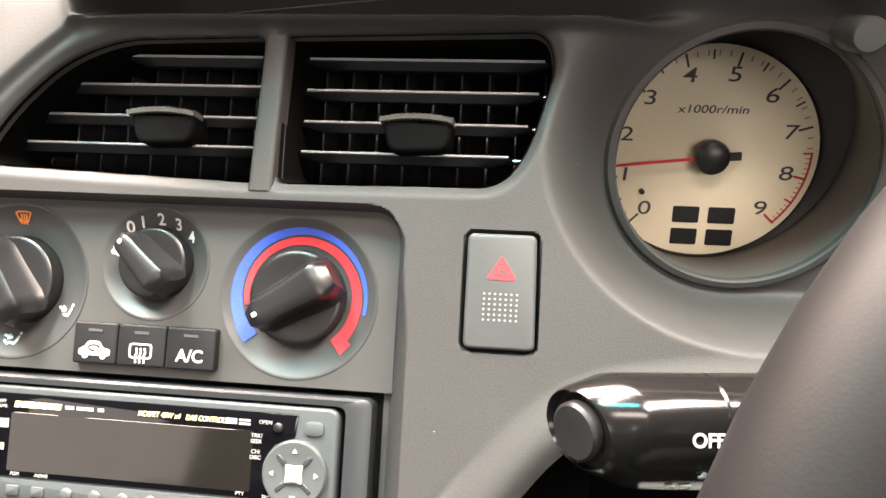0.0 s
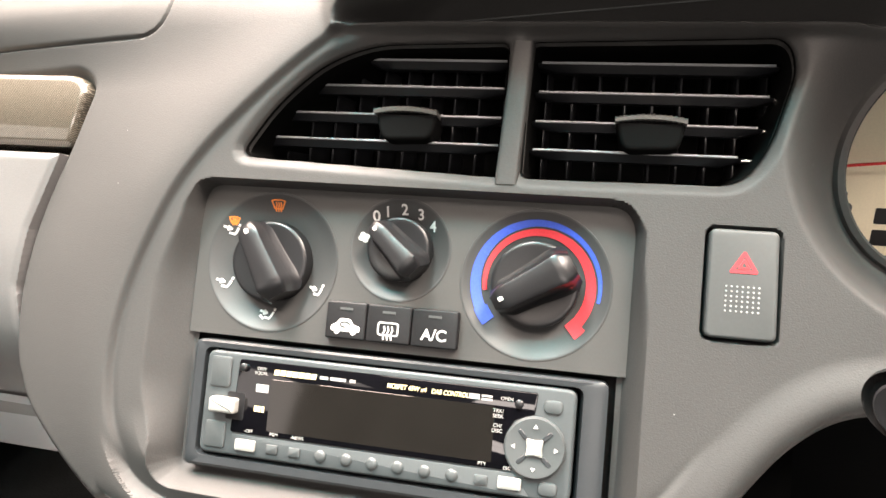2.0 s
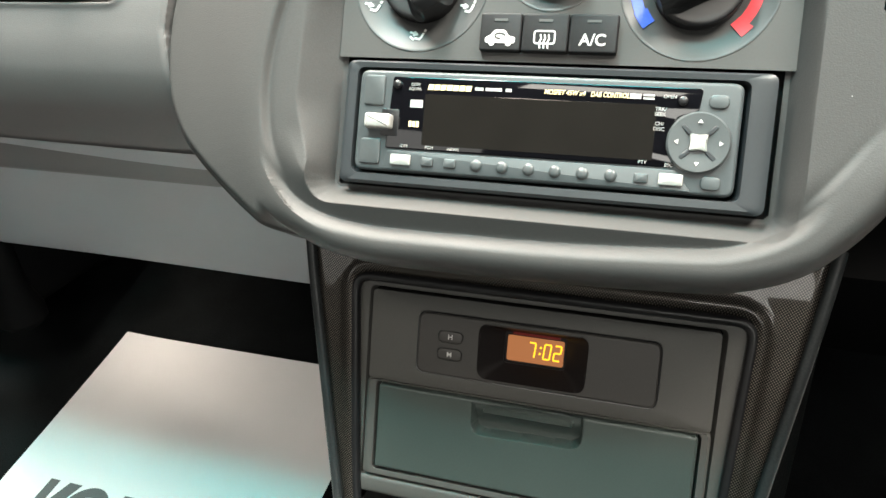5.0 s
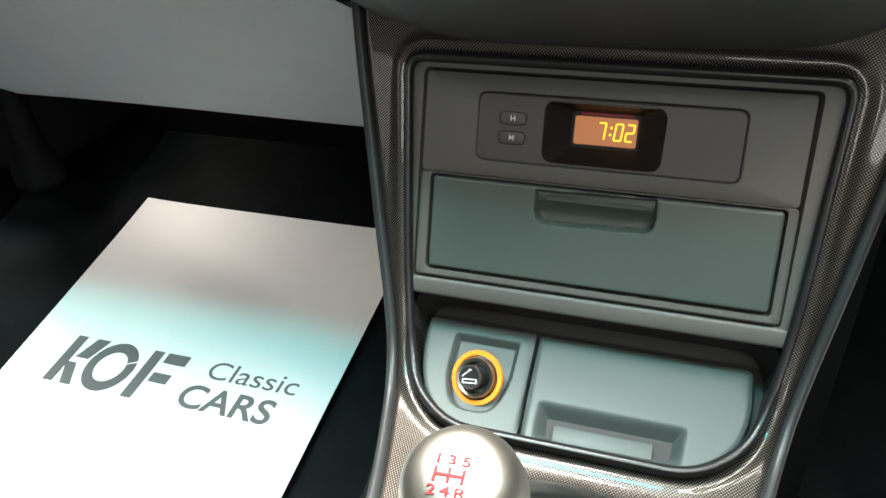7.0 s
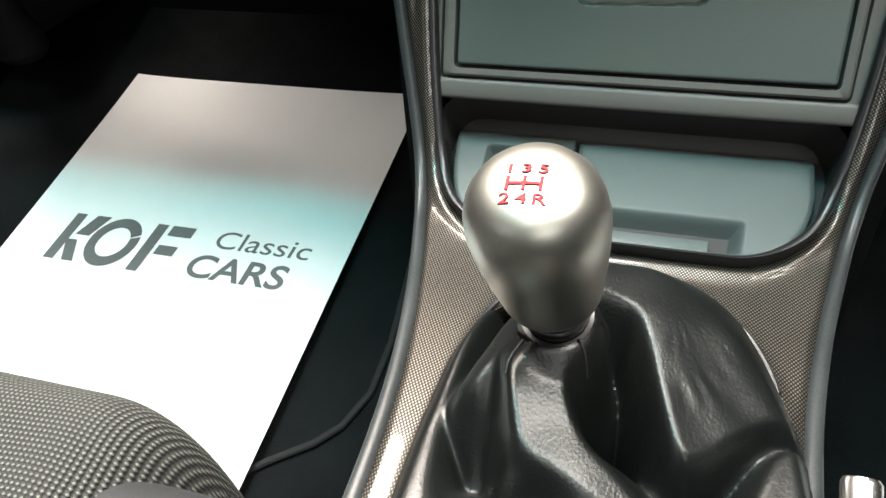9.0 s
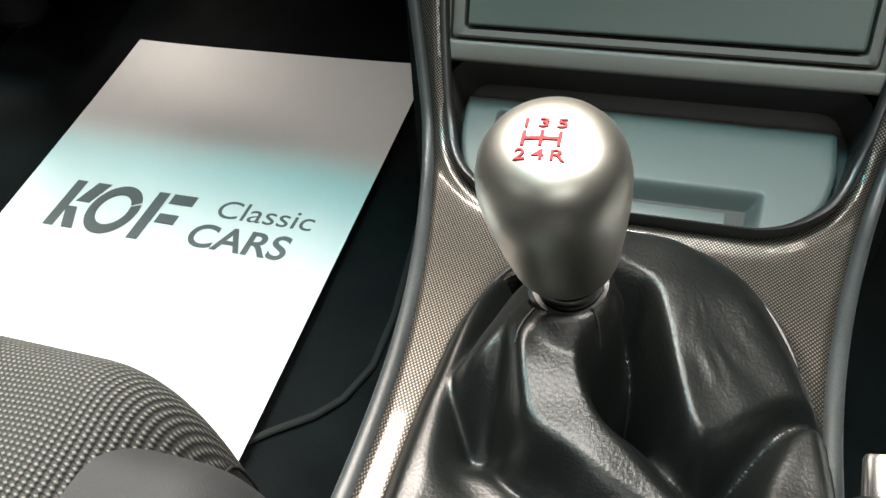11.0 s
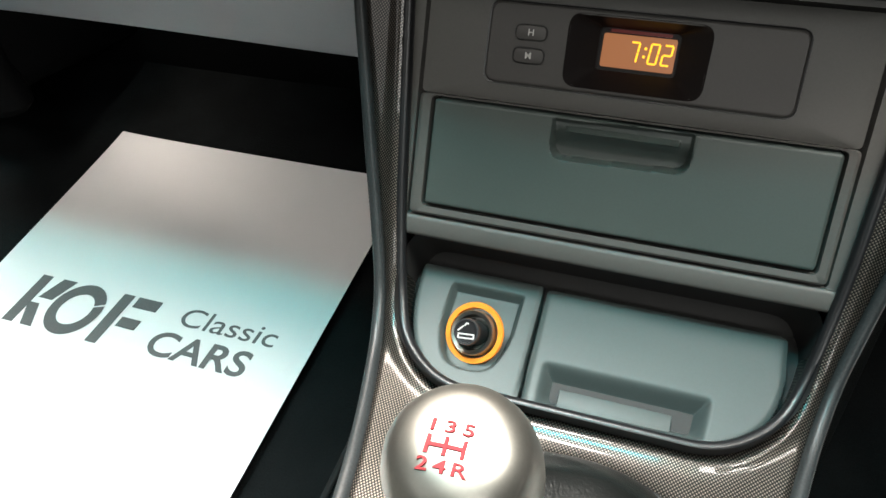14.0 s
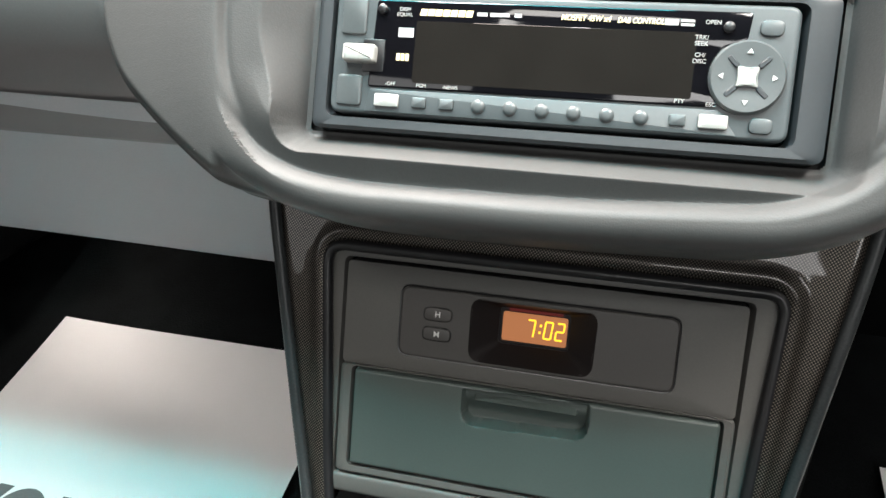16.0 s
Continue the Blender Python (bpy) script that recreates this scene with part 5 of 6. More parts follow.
# ---- lower tray with lighter and ashtray ----
tray = thing("console_tray", MC, "dark recess with cigarette lighter and ashtray lid", "tray")
part("shelf_edge", moved(box(-0.1040, 0.1020, -0.0715, -0.0608, -0.030, -0.0005, 0.0022, 3), I4), CONSOLE, tray, "grey lip above the recess")
MT = pose(0, 0.225, 0.262, 22.3, 0, 0)
MTL = MC.inverted() @ MT
part("back_wall", box(-0.1040, 0.1020, -0.115, -0.066, -0.036, -0.0305), WELL, tray, "", False)
well = [(-0.1000, 0.012), (0.1000, 0.012), (0.0980, -0.026), (0.0880, -0.052), (0.0640, -0.0720), (-0.0640, -0.0720), (-0.0880, -0.052), (-0.0980, -0.026)]
bm = bmesh.new()
pts = rounded(well, 0.02, 6)
top = [bm.verts.new((x * 1.02, y * 1.0, 0.022)) for x, y in pts]
bot = [bm.verts.new((x * 0.99, y, -0.006)) for x, y in pts]
for i in range(len(pts)):
    bm.faces.new((bot[i], bot[(i + 1) % len(pts)], top[(i + 1) % len(pts)], top[i]))
bm.faces.new(bot)
bmesh.ops.recalc_face_normals(bm, faces=bm.faces[:])
part("well", bm, WELL, tray, "dark grey recess walls", True, MTL)
LEFT = rounded([(-0.0950, 0.002), (-0.0285, 0.002), (-0.0275, -0.0690), (-0.0610, -0.0690), (-0.0840, -0.0500), (-0.0925, -0.026)], [0.004, 0.001, 0.002, 0.016, 0.02, 0.02])
POCKET = rounded([(-0.0765, -0.006), (-0.0360, -0.006), (-0.0365, -0.036), (-0.0440, -0.0545), (-0.0680, -0.0545), (-0.0760, -0.036)], [0.003, 0.003, 0.014, 0.014, 0.014, 0.014])


def holder_height(U, V):
    s = away(U, V, LEFT)
    H = 0.0030 - 0.0010 * (1 - step(-s, 0, 0.003)) ** 2 - np.where(s > 0, 0.03 * step(s, 0, 0.0012), 0)
    p = away(U, V, POCKET)
    return np.where(p < 0, H - 0.0065 * step(-p, 0, 0.0035), H)


part("lighter_holder", shell("lighter_holder", spans((-0.098, -0.024, 0.0008)), spans((-0.073, 0.005, 0.0008)), holder_height, -0.012), TRAY, tray, "smooth grey lighter surround", True, MTL)
LIDO = rounded([(-0.0262, 0.000), (0.0915, 0.000), (0.0910, -0.030), (0.0830, -0.0510), (0.0600, -0.0665), (-0.0255, -0.0685)], [0.003, 0.004, 0.015, 0.014, 0.012, 0.003])
LHAND = rounded([(-0.0200, -0.0395), (0.0610, -0.0395), (0.0590, -0.0640), (-0.0200, -0.0660)], 0.004, 5)


def lid_height(U, V):
    s = away(U, V, LIDO)
    H = 0.0040 - 0.0016 * (1 - step(-s, 0, 0.004)) ** 2 - np.where(s > 0, 0.03 * step(s, 0, 0.0012), 0)
    p = away(U, V, LHAND)
    return np.where(p < 0, H - 0.0120 * step(-p, 0, 0.009) * (1 - 0.45 * step(-V, 0.054, 0.062)), H)


ash = part("ashtray_lid", shell("ashtray_lid", spans((-0.029, 0.094, 0.0008)), spans((-0.072, 0.003, 0.0008)), lid_height, -0.012), TRAY, tray, "smooth pale grey ashtray lid with finger grip", True, MTL)
part("grip_bar", box(-0.0090, 0.0440, -0.0620, -0.0510, -0.009, -0.0006, 0.0008, 2), TRAY, ash, "raised pale grip bar")
ML = MT @ pose(-0.0560, -0.0320, 0.0000, 26, -12, 0)
lighter = thing("cigarette_lighter", ML, "black cigarette lighter with orange ring, pushed in", "lighter")
part("orange_ring", lathe([(0.0146, 0.0), (0.0159, 0.0030), (0.0155, 0.0044), (0.0130, 0.0042), (0.0124, 0.0)], 44), ORANGE_PLASTIC, lighter, "orange plastic ring")
part("socket", lathe([(0.0116, 0.0), (0.0116, 0.0066), (0.0110, 0.0074), (0.0092, 0.0064), (0.0082, 0.0)], 40), KNOB_METAL, lighter, "metal socket sleeve")
lk = part("knob", lathe([(0.0060, 0.0), (0.0060, 0.0085), (0.0067, 0.0092), (0.0069, 0.0128), (0.0064, 0.0141), (0.0056, 0.0138), (0, 0.0137)], 40), BLACK, lighter, "black knob")
part("smoke_symbol", strokes([[(-0.0042, -0.0032), (0.0040, -0.0032), (0.0040, -0.0012), (-0.0042, -0.0012), (-0.0042, -0.0032)], [(-0.0046, 0.0004), (-0.0030, 0.0018), (-0.0020, 0.0026)], [(-0.0012, 0.0030), (-0.0004, 0.0042), (0.0006, 0.0040)]], 0.0007, 0.0138), WHITE_INK, lk, "white cigarette symbol", False)

part("knob_rim", lathe([(0.0056, 0.0136), (0.0058, 0.0145), (0.0065, 0.0145), (0.0068, 0.0132)], 40), VANE, lk, "worn grey rim")

# ---- gear lever ----
axis = Vector((-0.0060, -0.0200, 0.0620)).normalized()
MG = Matrix.Translation((-0.0147, 0.0588, 0.2975)) @ Vector((0, 0, 1)).rotation_difference(axis).to_matrix().to_4x4()
lever = thing("gear_lever", MG, "satin metal gear knob with red shift pattern above a leather gaiter", "gear lever")
knob = part("gear_knob", lathe([(0, 0.0056), (0.0116, 0.0056), (0.0147, 0.0063), (0.0164, 0.0080), (0.0171, 0.0102), (0.0176, 0.0130), (0.0183, 0.0180), (0.0196, 0.0265), (0.0206, 0.0345), (0.0213, 0.0415), (0.0215, 0.0470), (0.0209, 0.0525), (0.0194, 0.0572), (0.0169, 0.0609), (0.0134, 0.0636), (0.0084, 0.0652), (0, 0.0658)], 64), KNOB_METAL, lever, "satin metal pear-shaped knob")
part("collar", lathe([(0.0080, -0.024), (0.0086, -0.022), (0.0086, 0.0054), (0, 0.0054)], 32), STEEL, lever, "dark steel collar")
part("gaiter_ring", lathe([(0.0108, -0.0142), (0.0132, -0.0134), (0.0137, -0.0112), (0.0129, -0.0096), (0.0114, -0.0094)], 40), BLACK, lever, "black ring at the gaiter's neck")
part("collar_ring", lathe([(0.0088, -0.0078), (0.0096, -0.0046), (0.0106, -0.0038), (0.0113, -0.0048), (0.0115, -0.0074), (0.0106, -0.0096)], 44), STEEL, lever, "thin bright ring under the knob")
inv = MG.inverted()
top_c = inv @ Vector((-0.0212, 0.0358, 0.3580))
for ch, u, v in (("1", -0.0047, 0.0050), ("3", 0.0, 0.0050), ("5", 0.0047, 0.0050), ("2", -0.0047, -0.0052), ("4", 0.0, -0.0052), ("R", 0.0047, -0.0052)):
    part("numeral", lettering(ch, 0.0045, top_c.x + u, top_c.y + 0.0010 + v, 0.0659, bold=0.00006, stretch=1.5, depth=0.0004), KNOB_INK, knob, "red engraved " + ch, False)
cxu, cyv = top_c.x, top_c.y + 0.0010
part("shift_pattern", joined(strokes([[(cxu + k * 0.00094, cyv) for k in range(-5, 6)]] + [[(cxu + q, cyv + k * 0.0007) for k in range(-3, 4)] for q in (-0.0047, 0.0, 0.0047)], 0.0010, 0.0654, 0.0007)), KNOB_INK, knob, "red shift gate lines", False)
PROF_R = [0.0, 0.0084, 0.0134, 0.0169, 0.0194]
PROF_Z = [0.0658, 0.0652, 0.0636, 0.0609, 0.0572]
for ob in knob.children:
    mid = sum(v.co.z for v in ob.data.vertices) / len(ob.data.vertices)
    for v in ob.data.vertices:
        v.co.z = float(np.interp(math.hypot(v.co.x, v.co.y), PROF_R, PROF_Z)) + (0.0005 if v.co.z > mid else -0.0004)
# gaiter: leather skin in a few broad panels with soft edges and deep folds between them
GAITER = rounded([(x + math.copysign(0.0042, x) * (1 if y < 0.085 else 0), y) for x, y in _boot], 0.03, 6)


def panel(X, Y, outline, tilt, fall, soft=0.005):
    """A leather panel: a tilted plane inside its outline, falling away softly outside it."""
    a, bx, by = tilt
    d = away(X, Y, rounded(outline, 0.006, 4))
    return a + bx * X + by * Y - fall * (np.sqrt(np.maximum(d + soft * 0.6, 0) ** 2 + soft ** 2) - soft)


def gaiter_height(X, Y):
    r = np.sqrt((X + 0.0145) ** 2 + (Y - 0.0590) ** 2)
    neck_z = 0.2885 - np.maximum(r - 0.0140, 0) * 1.5 - np.maximum(r - 0.0185, 0) * 5.0
    # the broad panel on the driver's side, ending in a sharp swinging fold
    wide = panel(X, Y, [(-0.010, 0.076), (0.0130, 0.0770), (0.0195, 0.0610), (0.0245, 0.0460), (0.0290, 0.0340), (0.0340, 0.0300), (0.0420, 0.0350), (0.0510, 0.0455), (0.0640, 0.0570), (0.0850, 0.060), (0.085, 0.15), (-0.010, 0.15)],
                 (0.2663, -0.409, 0.2825), 5.5, 0.0036) - 8 * np.maximum(Y - 0.078, 0) ** 2
    # the gusset that hangs from the neck towards the seats
    edge = step(X - 0.6 * (Y - 0.02), -0.004, 0.012)
    front = panel(X, Y, [(-0.0300, 0.060), (-0.0300, 0.048), (-0.0275, 0.036), (-0.0250, 0.027), (-0.0210, 0.0155), (-0.0160, 0.0115), (-0.0080, 0.0095), (0.0060, 0.0060), (0.0200, 0.0030), (0.0360, -0.0040), (0.0380, 0.0030), (0.0200, 0.0130), (0.0040, 0.0240), (-0.0040, 0.0340), (-0.0060, 0.0460), (-0.0040, 0.0580)],
                  (0.2652, -0.314, 0.291), 6.0 - 4.2 * edge, 0.0042)
    # the small fold left of the neck
    small = panel(X, Y, [(-0.026, 0.071), (-0.032, 0.066), (-0.041, 0.046), (-0.043, 0.040), (-0.040, 0.041), (-0.029, 0.058)], (0.2985, 0.70, 0.10), 2.4, 0.004)
    # the long fold beside the surround, flattening towards the seats
    left = panel(X, Y, [(-0.085, 0.125), (-0.0480, 0.105), (-0.0500, 0.090), (-0.0505, 0.047), (-0.0465, 0.0), (-0.046, -0.07), (-0.085, -0.07)], (0.2530, 0.0, 0.010), 3.2 - 2.5 * step(-Y, -0.026, 0.004), 0.005)
    low = panel(X, Y, [(-0.050, 0.010), (-0.030, 0.012), (-0.010, 0.000), (0.010, -0.020), (0.020, -0.070), (-0.050, -0.070)], (0.2470, 0.03, -0.06), 1.6, 0.008)
    right = panel(X, Y, [(0.0630, 0.047), (0.0690, 0.052), (0.090, 0.050), (0.090, -0.07), (0.050, -0.07), (0.0530, 0.022)], (0.2530, 0.0, 0.0), 3.0, 0.005)
    heights = [neck_z, wide, front, small, left, low, right, np.full(X.shape, 0.2180)]
    k = 0.0019
    top = np.max(heights, axis=0)
    Z = top + k * np.log(sum(np.exp((h - top) / k) for h in heights))
    # held down at the opening, swelling out beside it
    s = away(X, Y, GAITER)
    d = np.maximum(-s, 0)
    cap = 0.2405 + np.maximum(0, Y - 0.05) * 0.055 + 0.010 * (1 - np.exp(-d / 0.004)) + 0.95 * d
    Z = -0.0014 * np.log(np.exp(-(Z - 0.25) / 0.0014) + np.exp(-(cap - 0.25) / 0.0014)) + 0.25
    for _ in range(7):
        P = np.pad(Z, 1, mode="edge")
        Z = (P[:-2, 1:-1] + P[2:, 1:-1] + P[1:-1, :-2] + P[1:-1, 2:] + 2 * P[1:-1, 1:-1]) / 6
    # slack in the leather and fine creases fanning over the broad panel
    Z = Z + 0.0005 * np.sin(X / 0.0062 + 1.3 * np.sin(Y / 0.0090)) * np.sin(Y / 0.0078 + X / 0.017) * step(d, 0.004, 0.014)
    ang = np.arctan2(Y - 0.095, X - 0.020)
    rad = np.hypot(X - 0.020, Y - 0.095)
    q = ang * 34 + 1.1 * np.sin(rad / 0.0042) + 0.8 * np.sin(ang * 11)
    patch = np.exp(-((X - 0.036) / 0.016) ** 2 - ((Y - 0.060) / 0.017) ** 2)
    Z = Z + 0.00016 * np.sin(q) * patch * (0.5 + 0.5 * np.sin(rad / 0.0031 + ang * 5))
    return np.where((s > 0.001) | (r < 0.0120), -1.0, Z)


gaiter = part("gaiter", shell("gaiter", spans((-0.066, 0.082, 0.0008)), spans((-0.070, 0.140, 0.0008)), gaiter_height, 0.0), LEATHER, lever, "creased black leather gaiter")
gaiter.matrix_parent_inverse = inv
gaiter.matrix_basis = I4
neck = part("gaiter_neck", lathe([(0.0118, -0.0102), (0.0132, -0.0104), (0.0146, -0.0124), (0.0152, -0.0160), (0.0160, -0.0215), (0.0174, -0.0280)], 40), LEATHER, lever, "gathered leather neck")
GX, GY = np.arange(-0.066, 0.082, 0.0008), np.arange(-0.070, 0.140, 0.0008)
GZ = gaiter_height(*np.meshgrid(GX, GY))
seams = (((-0.0235, 0.0500), (-0.0258, 0.0465), (-0.0270, 0.0420), (-0.0274, 0.0380)), ((-0.0060, 0.0515), (-0.0030, 0.0490), (-0.0008, 0.0460)))
for path in seams:
    line = []
    for (ax, ay), (bx, by) in zip(path, path[1:]):
        for t in (0.0, 0.33, 0.67, 1.0):
            x, y = ax + (bx - ax) * t, ay + (by - ay) * t
            line.append((x, y, GZ[int(round((y + 0.070) / 0.0008)), int(round((x + 0.066) / 0.0008))] + 0.0004))
    part("seam", tube(line, 0.0006, 6), BLACK_MATT, gaiter, "dark stitched seam")
bead = part("opening_bead", tube([(x * 1.012, y + 0.0010, 0.2418 + max(0, y - 0.05) * 0.055 + 0.0010) for x, y in rounded(_boot, 0.03, 8) if y > 0.078], 0.0013, 8), BLACK, lever, "glossy bead round the gaiter opening")
bead.matrix_parent_inverse = inv
bead.matrix_basis = I4
gaiter.data.polygons.foreach_set("use_smooth", [True] * len(gaiter.data.polygons))

# ---- handbrake ----
hbk = thing("handbrake", pose(0.0865, 0.0290, 0.2575, 120, 0, 0), "handbrake lever with bright metal release button", "handbrake")
part("release_button", lathe([(0.0, -0.0085), (0.0052, -0.0085), (0.0060, -0.0070), (0.0060, 0.012), (0, 0.012)], 28), CHROME, hbk, "bright metal button")
part("grip", lathe([(0.0062, 0.004), (0.0100, 0.006), (0.0115, 0.02), (0.0125, 0.10), (0, 0.105)], 28), LEATHER, hbk, "black leather grip")
part("bracket", box(-0.006, 0.006, -0.006, 0.006, 0.09, 0.30, 0.002, 2), BLACK_MATT, hbk)

# ---- footwells ----
def floor_z(x, y):
    return 0.0615 + (y - 0.336) * 0.337 if y > 0.10 else -0.018 + (y - 0.10) * 0.04


def sheet(x0, x1, y0, y1, nx, ny, lift, ripple=0.0):
    bm = bmesh.new()
    g = [[bm.verts.new((x, y, floor_z(x, y) + lift + ripple * noise.noise(Vector((x * 7, y * 7, 1.7))))) for x in np.linspace(x0, x1, nx)] for y in np.linspace(y0, y1, ny)]
    for r0, r1 in zip(g, g[1:]):
        for i in range(nx - 1):
            bm.faces.new((r0[i], r0[i + 1], r1[i + 1], r1[i]))
    return bm


floor = tagged(part("floor", sheet(-0.90, 0.95, -1.3, 0.95, 60, 70, -0.013, 0.003), CARPET, None), "black carpeted car floor rising towards the front", "floor", kind="structure")
# Walls coloured blacker than the floor carpet to give the footwell's shadow.
for nm, x0, x1, y0, y1, z0, z1 in (("wall_front", -0.9, 0.95, 0.66, 0.69, -0.1, 0.70), ("wall_left", -0.80, -0.77, -1.3, 0.83, -0.1, 0.60), ("wall_right", 0.85, 0.88, -1.3, 0.83, -0.1, 0.60), ("wall_back", -0.8, 0.88, -1.33, -1.3, -0.1, 0.75)):
    tagged(part(nm, box(x0, x1, y0, y1, z0, z1), KICK, None, "", False), "carpeted side of the car's footwell, blackened for its shade", "wall", kind="structure")

def paper_sheet(corners, name):
    """A large paper mat that follows the floor and curls slightly at its edges."""
    a, b, c, d = [Vector(p) for p in corners]
    bm = bmesh.new()
    nx, ny = 24, 30
    g = []
    for j in range(ny + 1):
        row = []
        for i in range(nx + 1):
            s, t = i / nx, j / ny
            p = a.lerp(b, s).lerp(d.lerp(c, s), t)
            curl = 0.002 * (2 * s - 1) ** 4 + 0.002 * (2 * t - 1) ** 6
            row.append(bm.verts.new((p.x, p.y, floor_z(p.x, p.y) + curl)))
        g.append(row)
    for r0, r1 in zip(g, g[1:]):
        for i in range(nx):
            bm.faces.new((r0[i], r0[i + 1], r1[i + 1], r1[i]))
    bmesh.ops.recalc_face_normals(bm, faces=bm.faces[:])
    if bm.faces[0].normal.z < 0:
        bmesh.ops.reverse_faces(bm, faces=bm.faces[:])
    return bm


mat1 = tagged(part("paper_floor_mat", paper_sheet([(-0.571, 0.527), (-0.222, 0.527), (-0.262, 0.06), (-0.630, 0.06)], "paper"), PAPER, None), "white paper floor mat with a dark grey printed emblem", "paper mat")
tagged(part("paper_floor_mat", paper_sheet([(0.283, 0.500), (0.633, 0.500), (0.648, 0.06), (0.293, 0.06)], "paper"), PAPER, None), "plain white paper protection mat in the driver footwell", "paper mat")


def on_floor(bm, lift):
    for v in bm.verts:
        v.co.z = floor_z(v.co.x, v.co.y) + lift + v.co.z
    return bm


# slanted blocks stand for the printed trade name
LOGO = mat("grey_logo_print", (0.10, 0.10, 0.10), 0.6)
def slab(x0, x1, y0, y1, lean=0.010):
    return [(x0, y0), (x1, y0), (x1 + lean, y1), (x0 + lean, y1)]


def disc_ring(cx, cy, rx, ry, wide, a0=0.0, a1=360.0):
    """A flat ring or broken ring with a slight forward slant."""
    n = 36
    pts = []
    for sign in (1, -1):
        for k in range(n + 1):
            q = radians(a0 + (a1 - a0) * (k if sign > 0 else n - k) / n)
            fx, fy = (rx, ry) if sign > 0 else (rx - wide, ry - wide)
            y = fy * math.sin(q)
            pts.append((cx + fx * math.cos(q) + 0.19 * y, cy + y))
    lo = n + 1
    bm = bmesh.new()
    g = [[bm.verts.new((*p, z)) for p in pts] for z in (0.0007, 0.0009)]
    for k in range(n):
        i, j = k, 2 * lo - 1 - k
        bm.faces.new((g[1][i], g[1][i + 1], g[1][j - 1], g[1][j]))
    m = len(pts)
    for k in range(m):
        bm.faces.new((g[0][k], g[0][(k + 1) % m], g[1][(k + 1) % m], g[1][k]))
    bmesh.ops.recalc_face_normals(bm, faces=bm.faces[:])
    return bm


LOGO_BITS = [prism(q, 0.0007, 0.0009) for q in (
    slab(-0.549, -0.537, 0.290, 0.342), slab(-0.528, -0.512, 0.319, 0.342, 0.014), slab(-0.527, -0.514, 0.290, 0.313, -0.008),
    slab(-0.453, -0.441, 0.290, 0.342), slab(-0.428, -0.402, 0.331, 0.342, 0.002), slab(-0.433, -0.412, 0.310, 0.320, 0.002))]
LOGO_BITS += [disc_ring(-0.482, 0.316, 0.027, 0.027, 0.0105, 25, 380)]
for q in LOGO_BITS:
    part("printed_shape", on_floor(q, 0.0), LOGO, mat1, "", False)
for words, size, x, y, bold, wide in (("Classic", 0.0265, -0.3260, 0.3330, 0.0, 1.38), ("CARS", 0.0330, -0.3420, 0.3030, 0.0006, 1.28)):
    me = lettering(words, size, x, y, 0.0008, shear=0.12, stretch=wide, bold=bold)
    for v in me.vertices:
        v.co.z += floor_z(v.co.x, v.co.y)
    part("printed_word", me, LOGO, mat1, "dark grey printed word " + words, False)

carpet_mat = tagged(part("carpet_mat", tube([(x, y, floor_z(x, y) - 0.009) for x, y in ((-0.330, 0.10), (-0.285, 0.130), (-0.246, 0.159), (-0.215, 0.178), (-0.197, 0.195), (-0.182, 0.225), (-0.178, 0.27), (-0.185, 0.40), (-0.19, 0.55))], 0.0030, 8), mat("mat_binding", (0.006, 0.0065, 0.0065), 0.9, grain=0.5, grain_size=0.001), None), "black bound edge of the carpet mat on the footwell floor", "carpet mat")

# ---- passenger seat ----
seat = thing("front_passenger_seat", pose(-0.36, 0, 0), "front passenger seat with grey mesh fabric and black sides", "car seat")


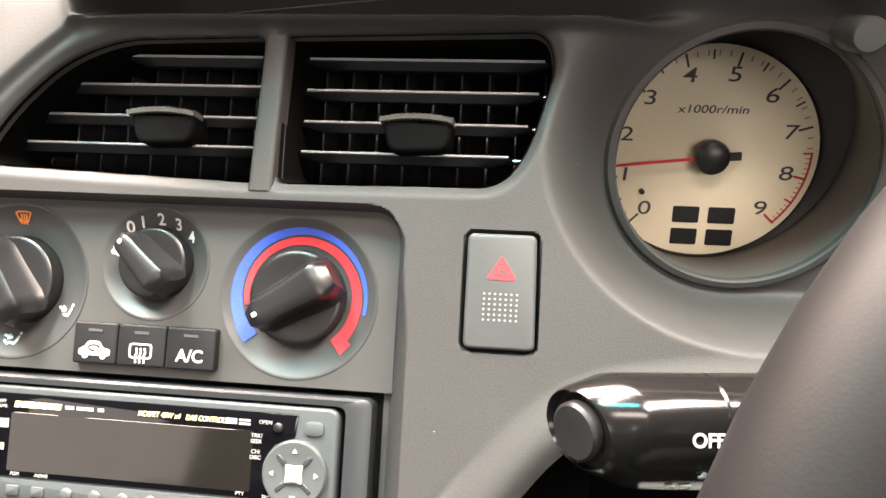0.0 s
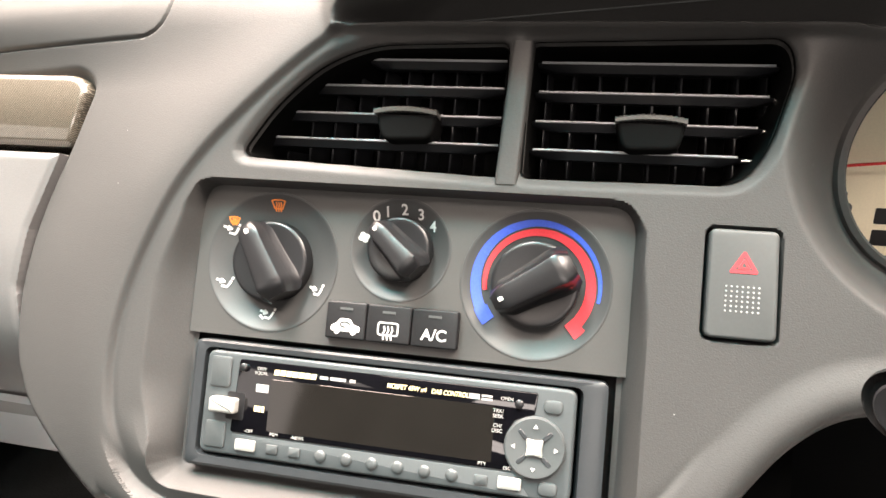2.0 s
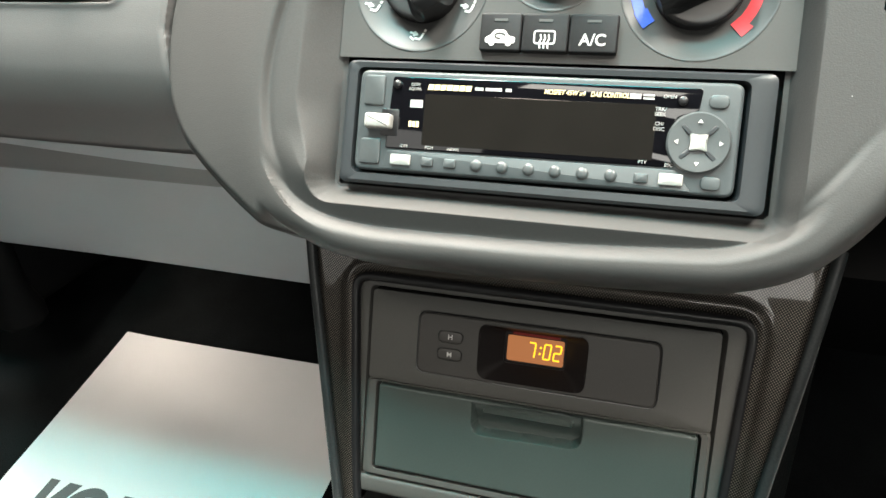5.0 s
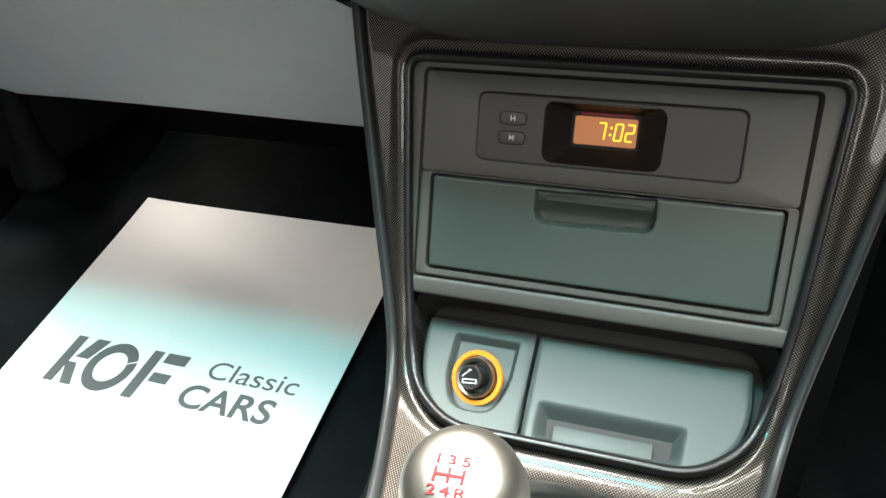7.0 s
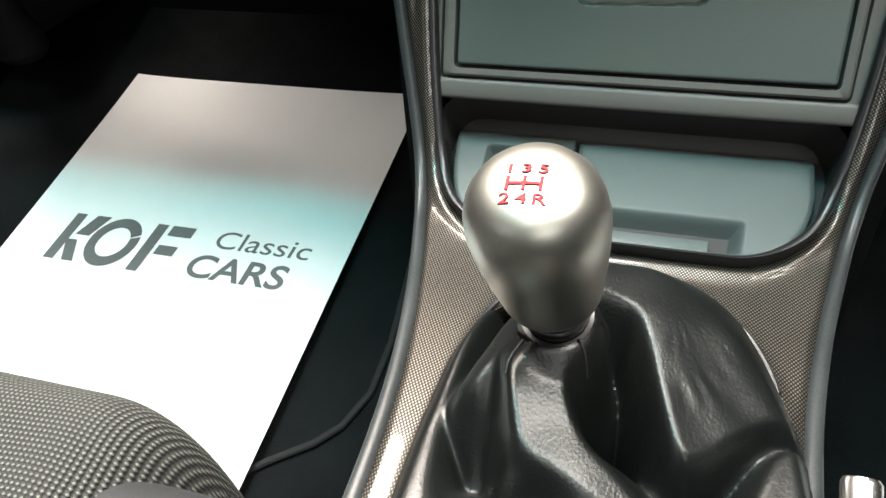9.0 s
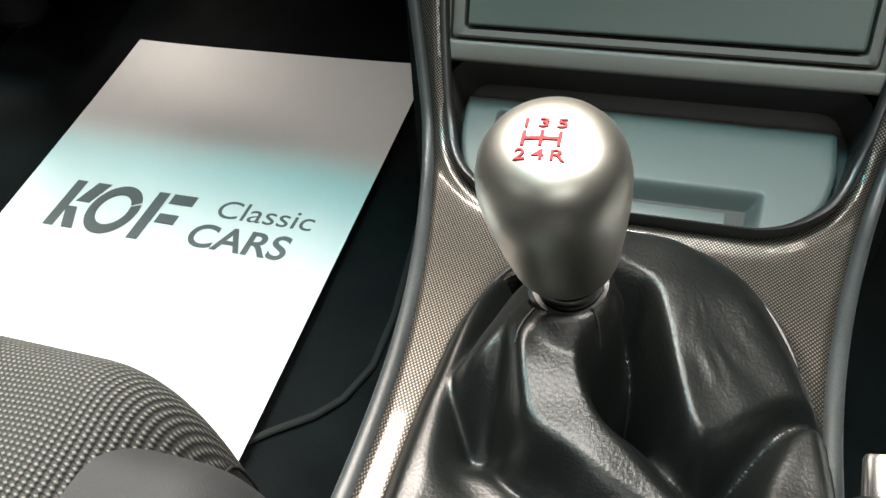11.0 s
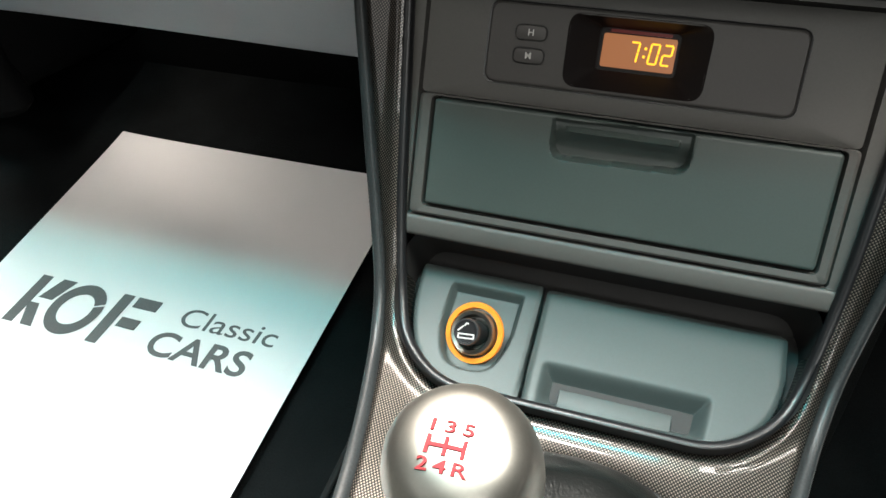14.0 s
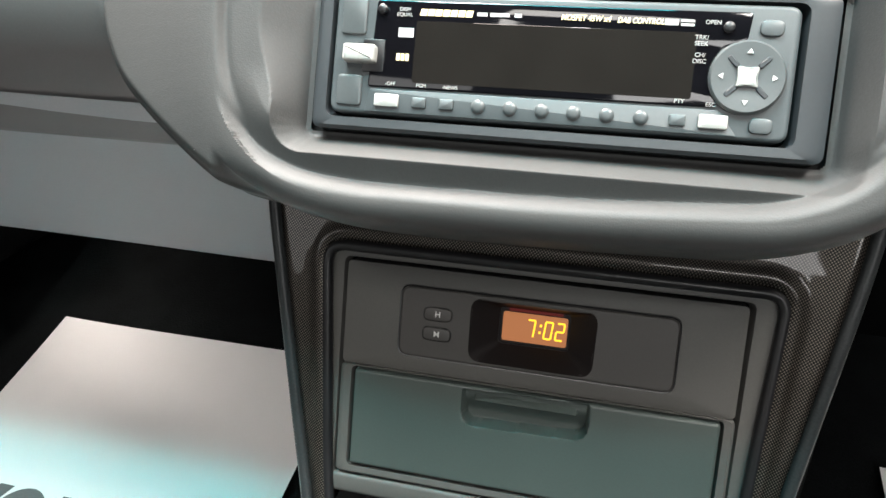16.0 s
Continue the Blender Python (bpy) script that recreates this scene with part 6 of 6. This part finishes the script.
def pillow(x0, x1, y0, y1, z0, z1, r, name, power=4.0):
    """A cushion: a box with strongly rounded, slightly crowned sides."""
    bm = bmesh.new()
    nx, ny = 150, 110
    for face_z in (1,):
        g = []
        for j in range(ny + 1):
            row = []
            for i in range(nx + 1):
                a, b = 2 * i / nx - 1, 2 * j / ny - 1
                aa, bb = math.copysign(1 - (1 - abs(a)) ** 1.8, a), math.copysign(1 - (1 - abs(b)) ** 1.8, b)
                row.append((aa, bb))
            g.append(row)
        vs = [[bm.verts.new((x0 + (p[0] + 1) / 2 * (x1 - x0), y0 + (p[1] + 1) / 2 * (y1 - y0), 0)) for p in row] for row in g]
        for row in vs:
            for v in row:
                dx = min(v.co.x - x0, x1 - v.co.x)
                dy = min(v.co.y - y0, y1 - v.co.y)
                # rounded plan corners
                fx, fy = max(0, 1 - dx / r), max(0, 1 - dy / r)
                q = min(1.0, (fx ** 2.2 + fy ** 2.2) ** (1 / 2.2))
                v.co.z = z0 + (z1 - z0) * (1 - q ** 2.6) ** (1 / 2.6)
        for r0, r1 in zip(vs, vs[1:]):
            for i in range(nx):
                bm.faces.new((r0[i], r0[i + 1], r1[i + 1], r1[i]))
    return bm




def seam(y):
    return 0.2175 + min(0.0, y + 0.004) * 0.02 - max(0.0, y - 0.010) * 0.35


for nm, mt, lab, keep_top in (("cushion", FABRIC, "grey mesh fabric cushion top", True), ("side_panel", SEAT_SIDE, "black cloth bolster side", False)):
    bm = pillow(-0.235, 0.230, -0.52, 0.047, 0.05, 0.264, 0.056, "cushion")
    bmesh.ops.delete(bm, geom=[f for f in bm.faces if (f.calc_center_median().x < seam(f.calc_center_median().y)) != keep_top], context="FACES")
    part(nm, bm, mt, seat, lab)
part("piping", tube([(seam(y) + 0.0002, y, 0.05 + 0.214 * (1 - min(1.0, (max(0, 1 - (0.230 - seam(y)) / 0.056) ** 2.2 + max(0, 1 - (0.047 - y) / 0.056) ** 2.2) ** (1 / 2.2)) ** 2.6) ** (1 / 2.6)) for y in np.linspace(-0.30, 0.040, 80)], 0.0009, 8), SEAT_SIDE, seat, "black piping along the seam")
part("side_bolster", pillow(-0.250, 0.277, -0.53, 0.020, 0.00, 0.252, 0.050, "bolster"), SEAT_VINYL, seat, "dark grey lower seat side")
part("seat_base", box(-0.20, 0.20, -0.50, -0.02, -0.02, 0.08), BLACK_MATT, seat)

# ---- kick panel by the door ----
kick = thing("kick_panel", pose(-0.665, 0.50, 0.0), "black moulded plastic kick panel beside the footwell", "trim", kind="structure")
part("moulding", box(-0.10, 0.035, -0.06, 0.25, 0.19, 0.50, 0.020, 4), KICK, kick)
part("foot", moved(lathe([(0.0, -0.012), (0.020, -0.011), (0.027, -0.003), (0.027, 0.01), (0.016, 0.04), (0.012, 0.14)], 24), pose(0.025, -0.050, 0.190, 0, 0, 0)), KICK, kick, "grey rounded lower end")
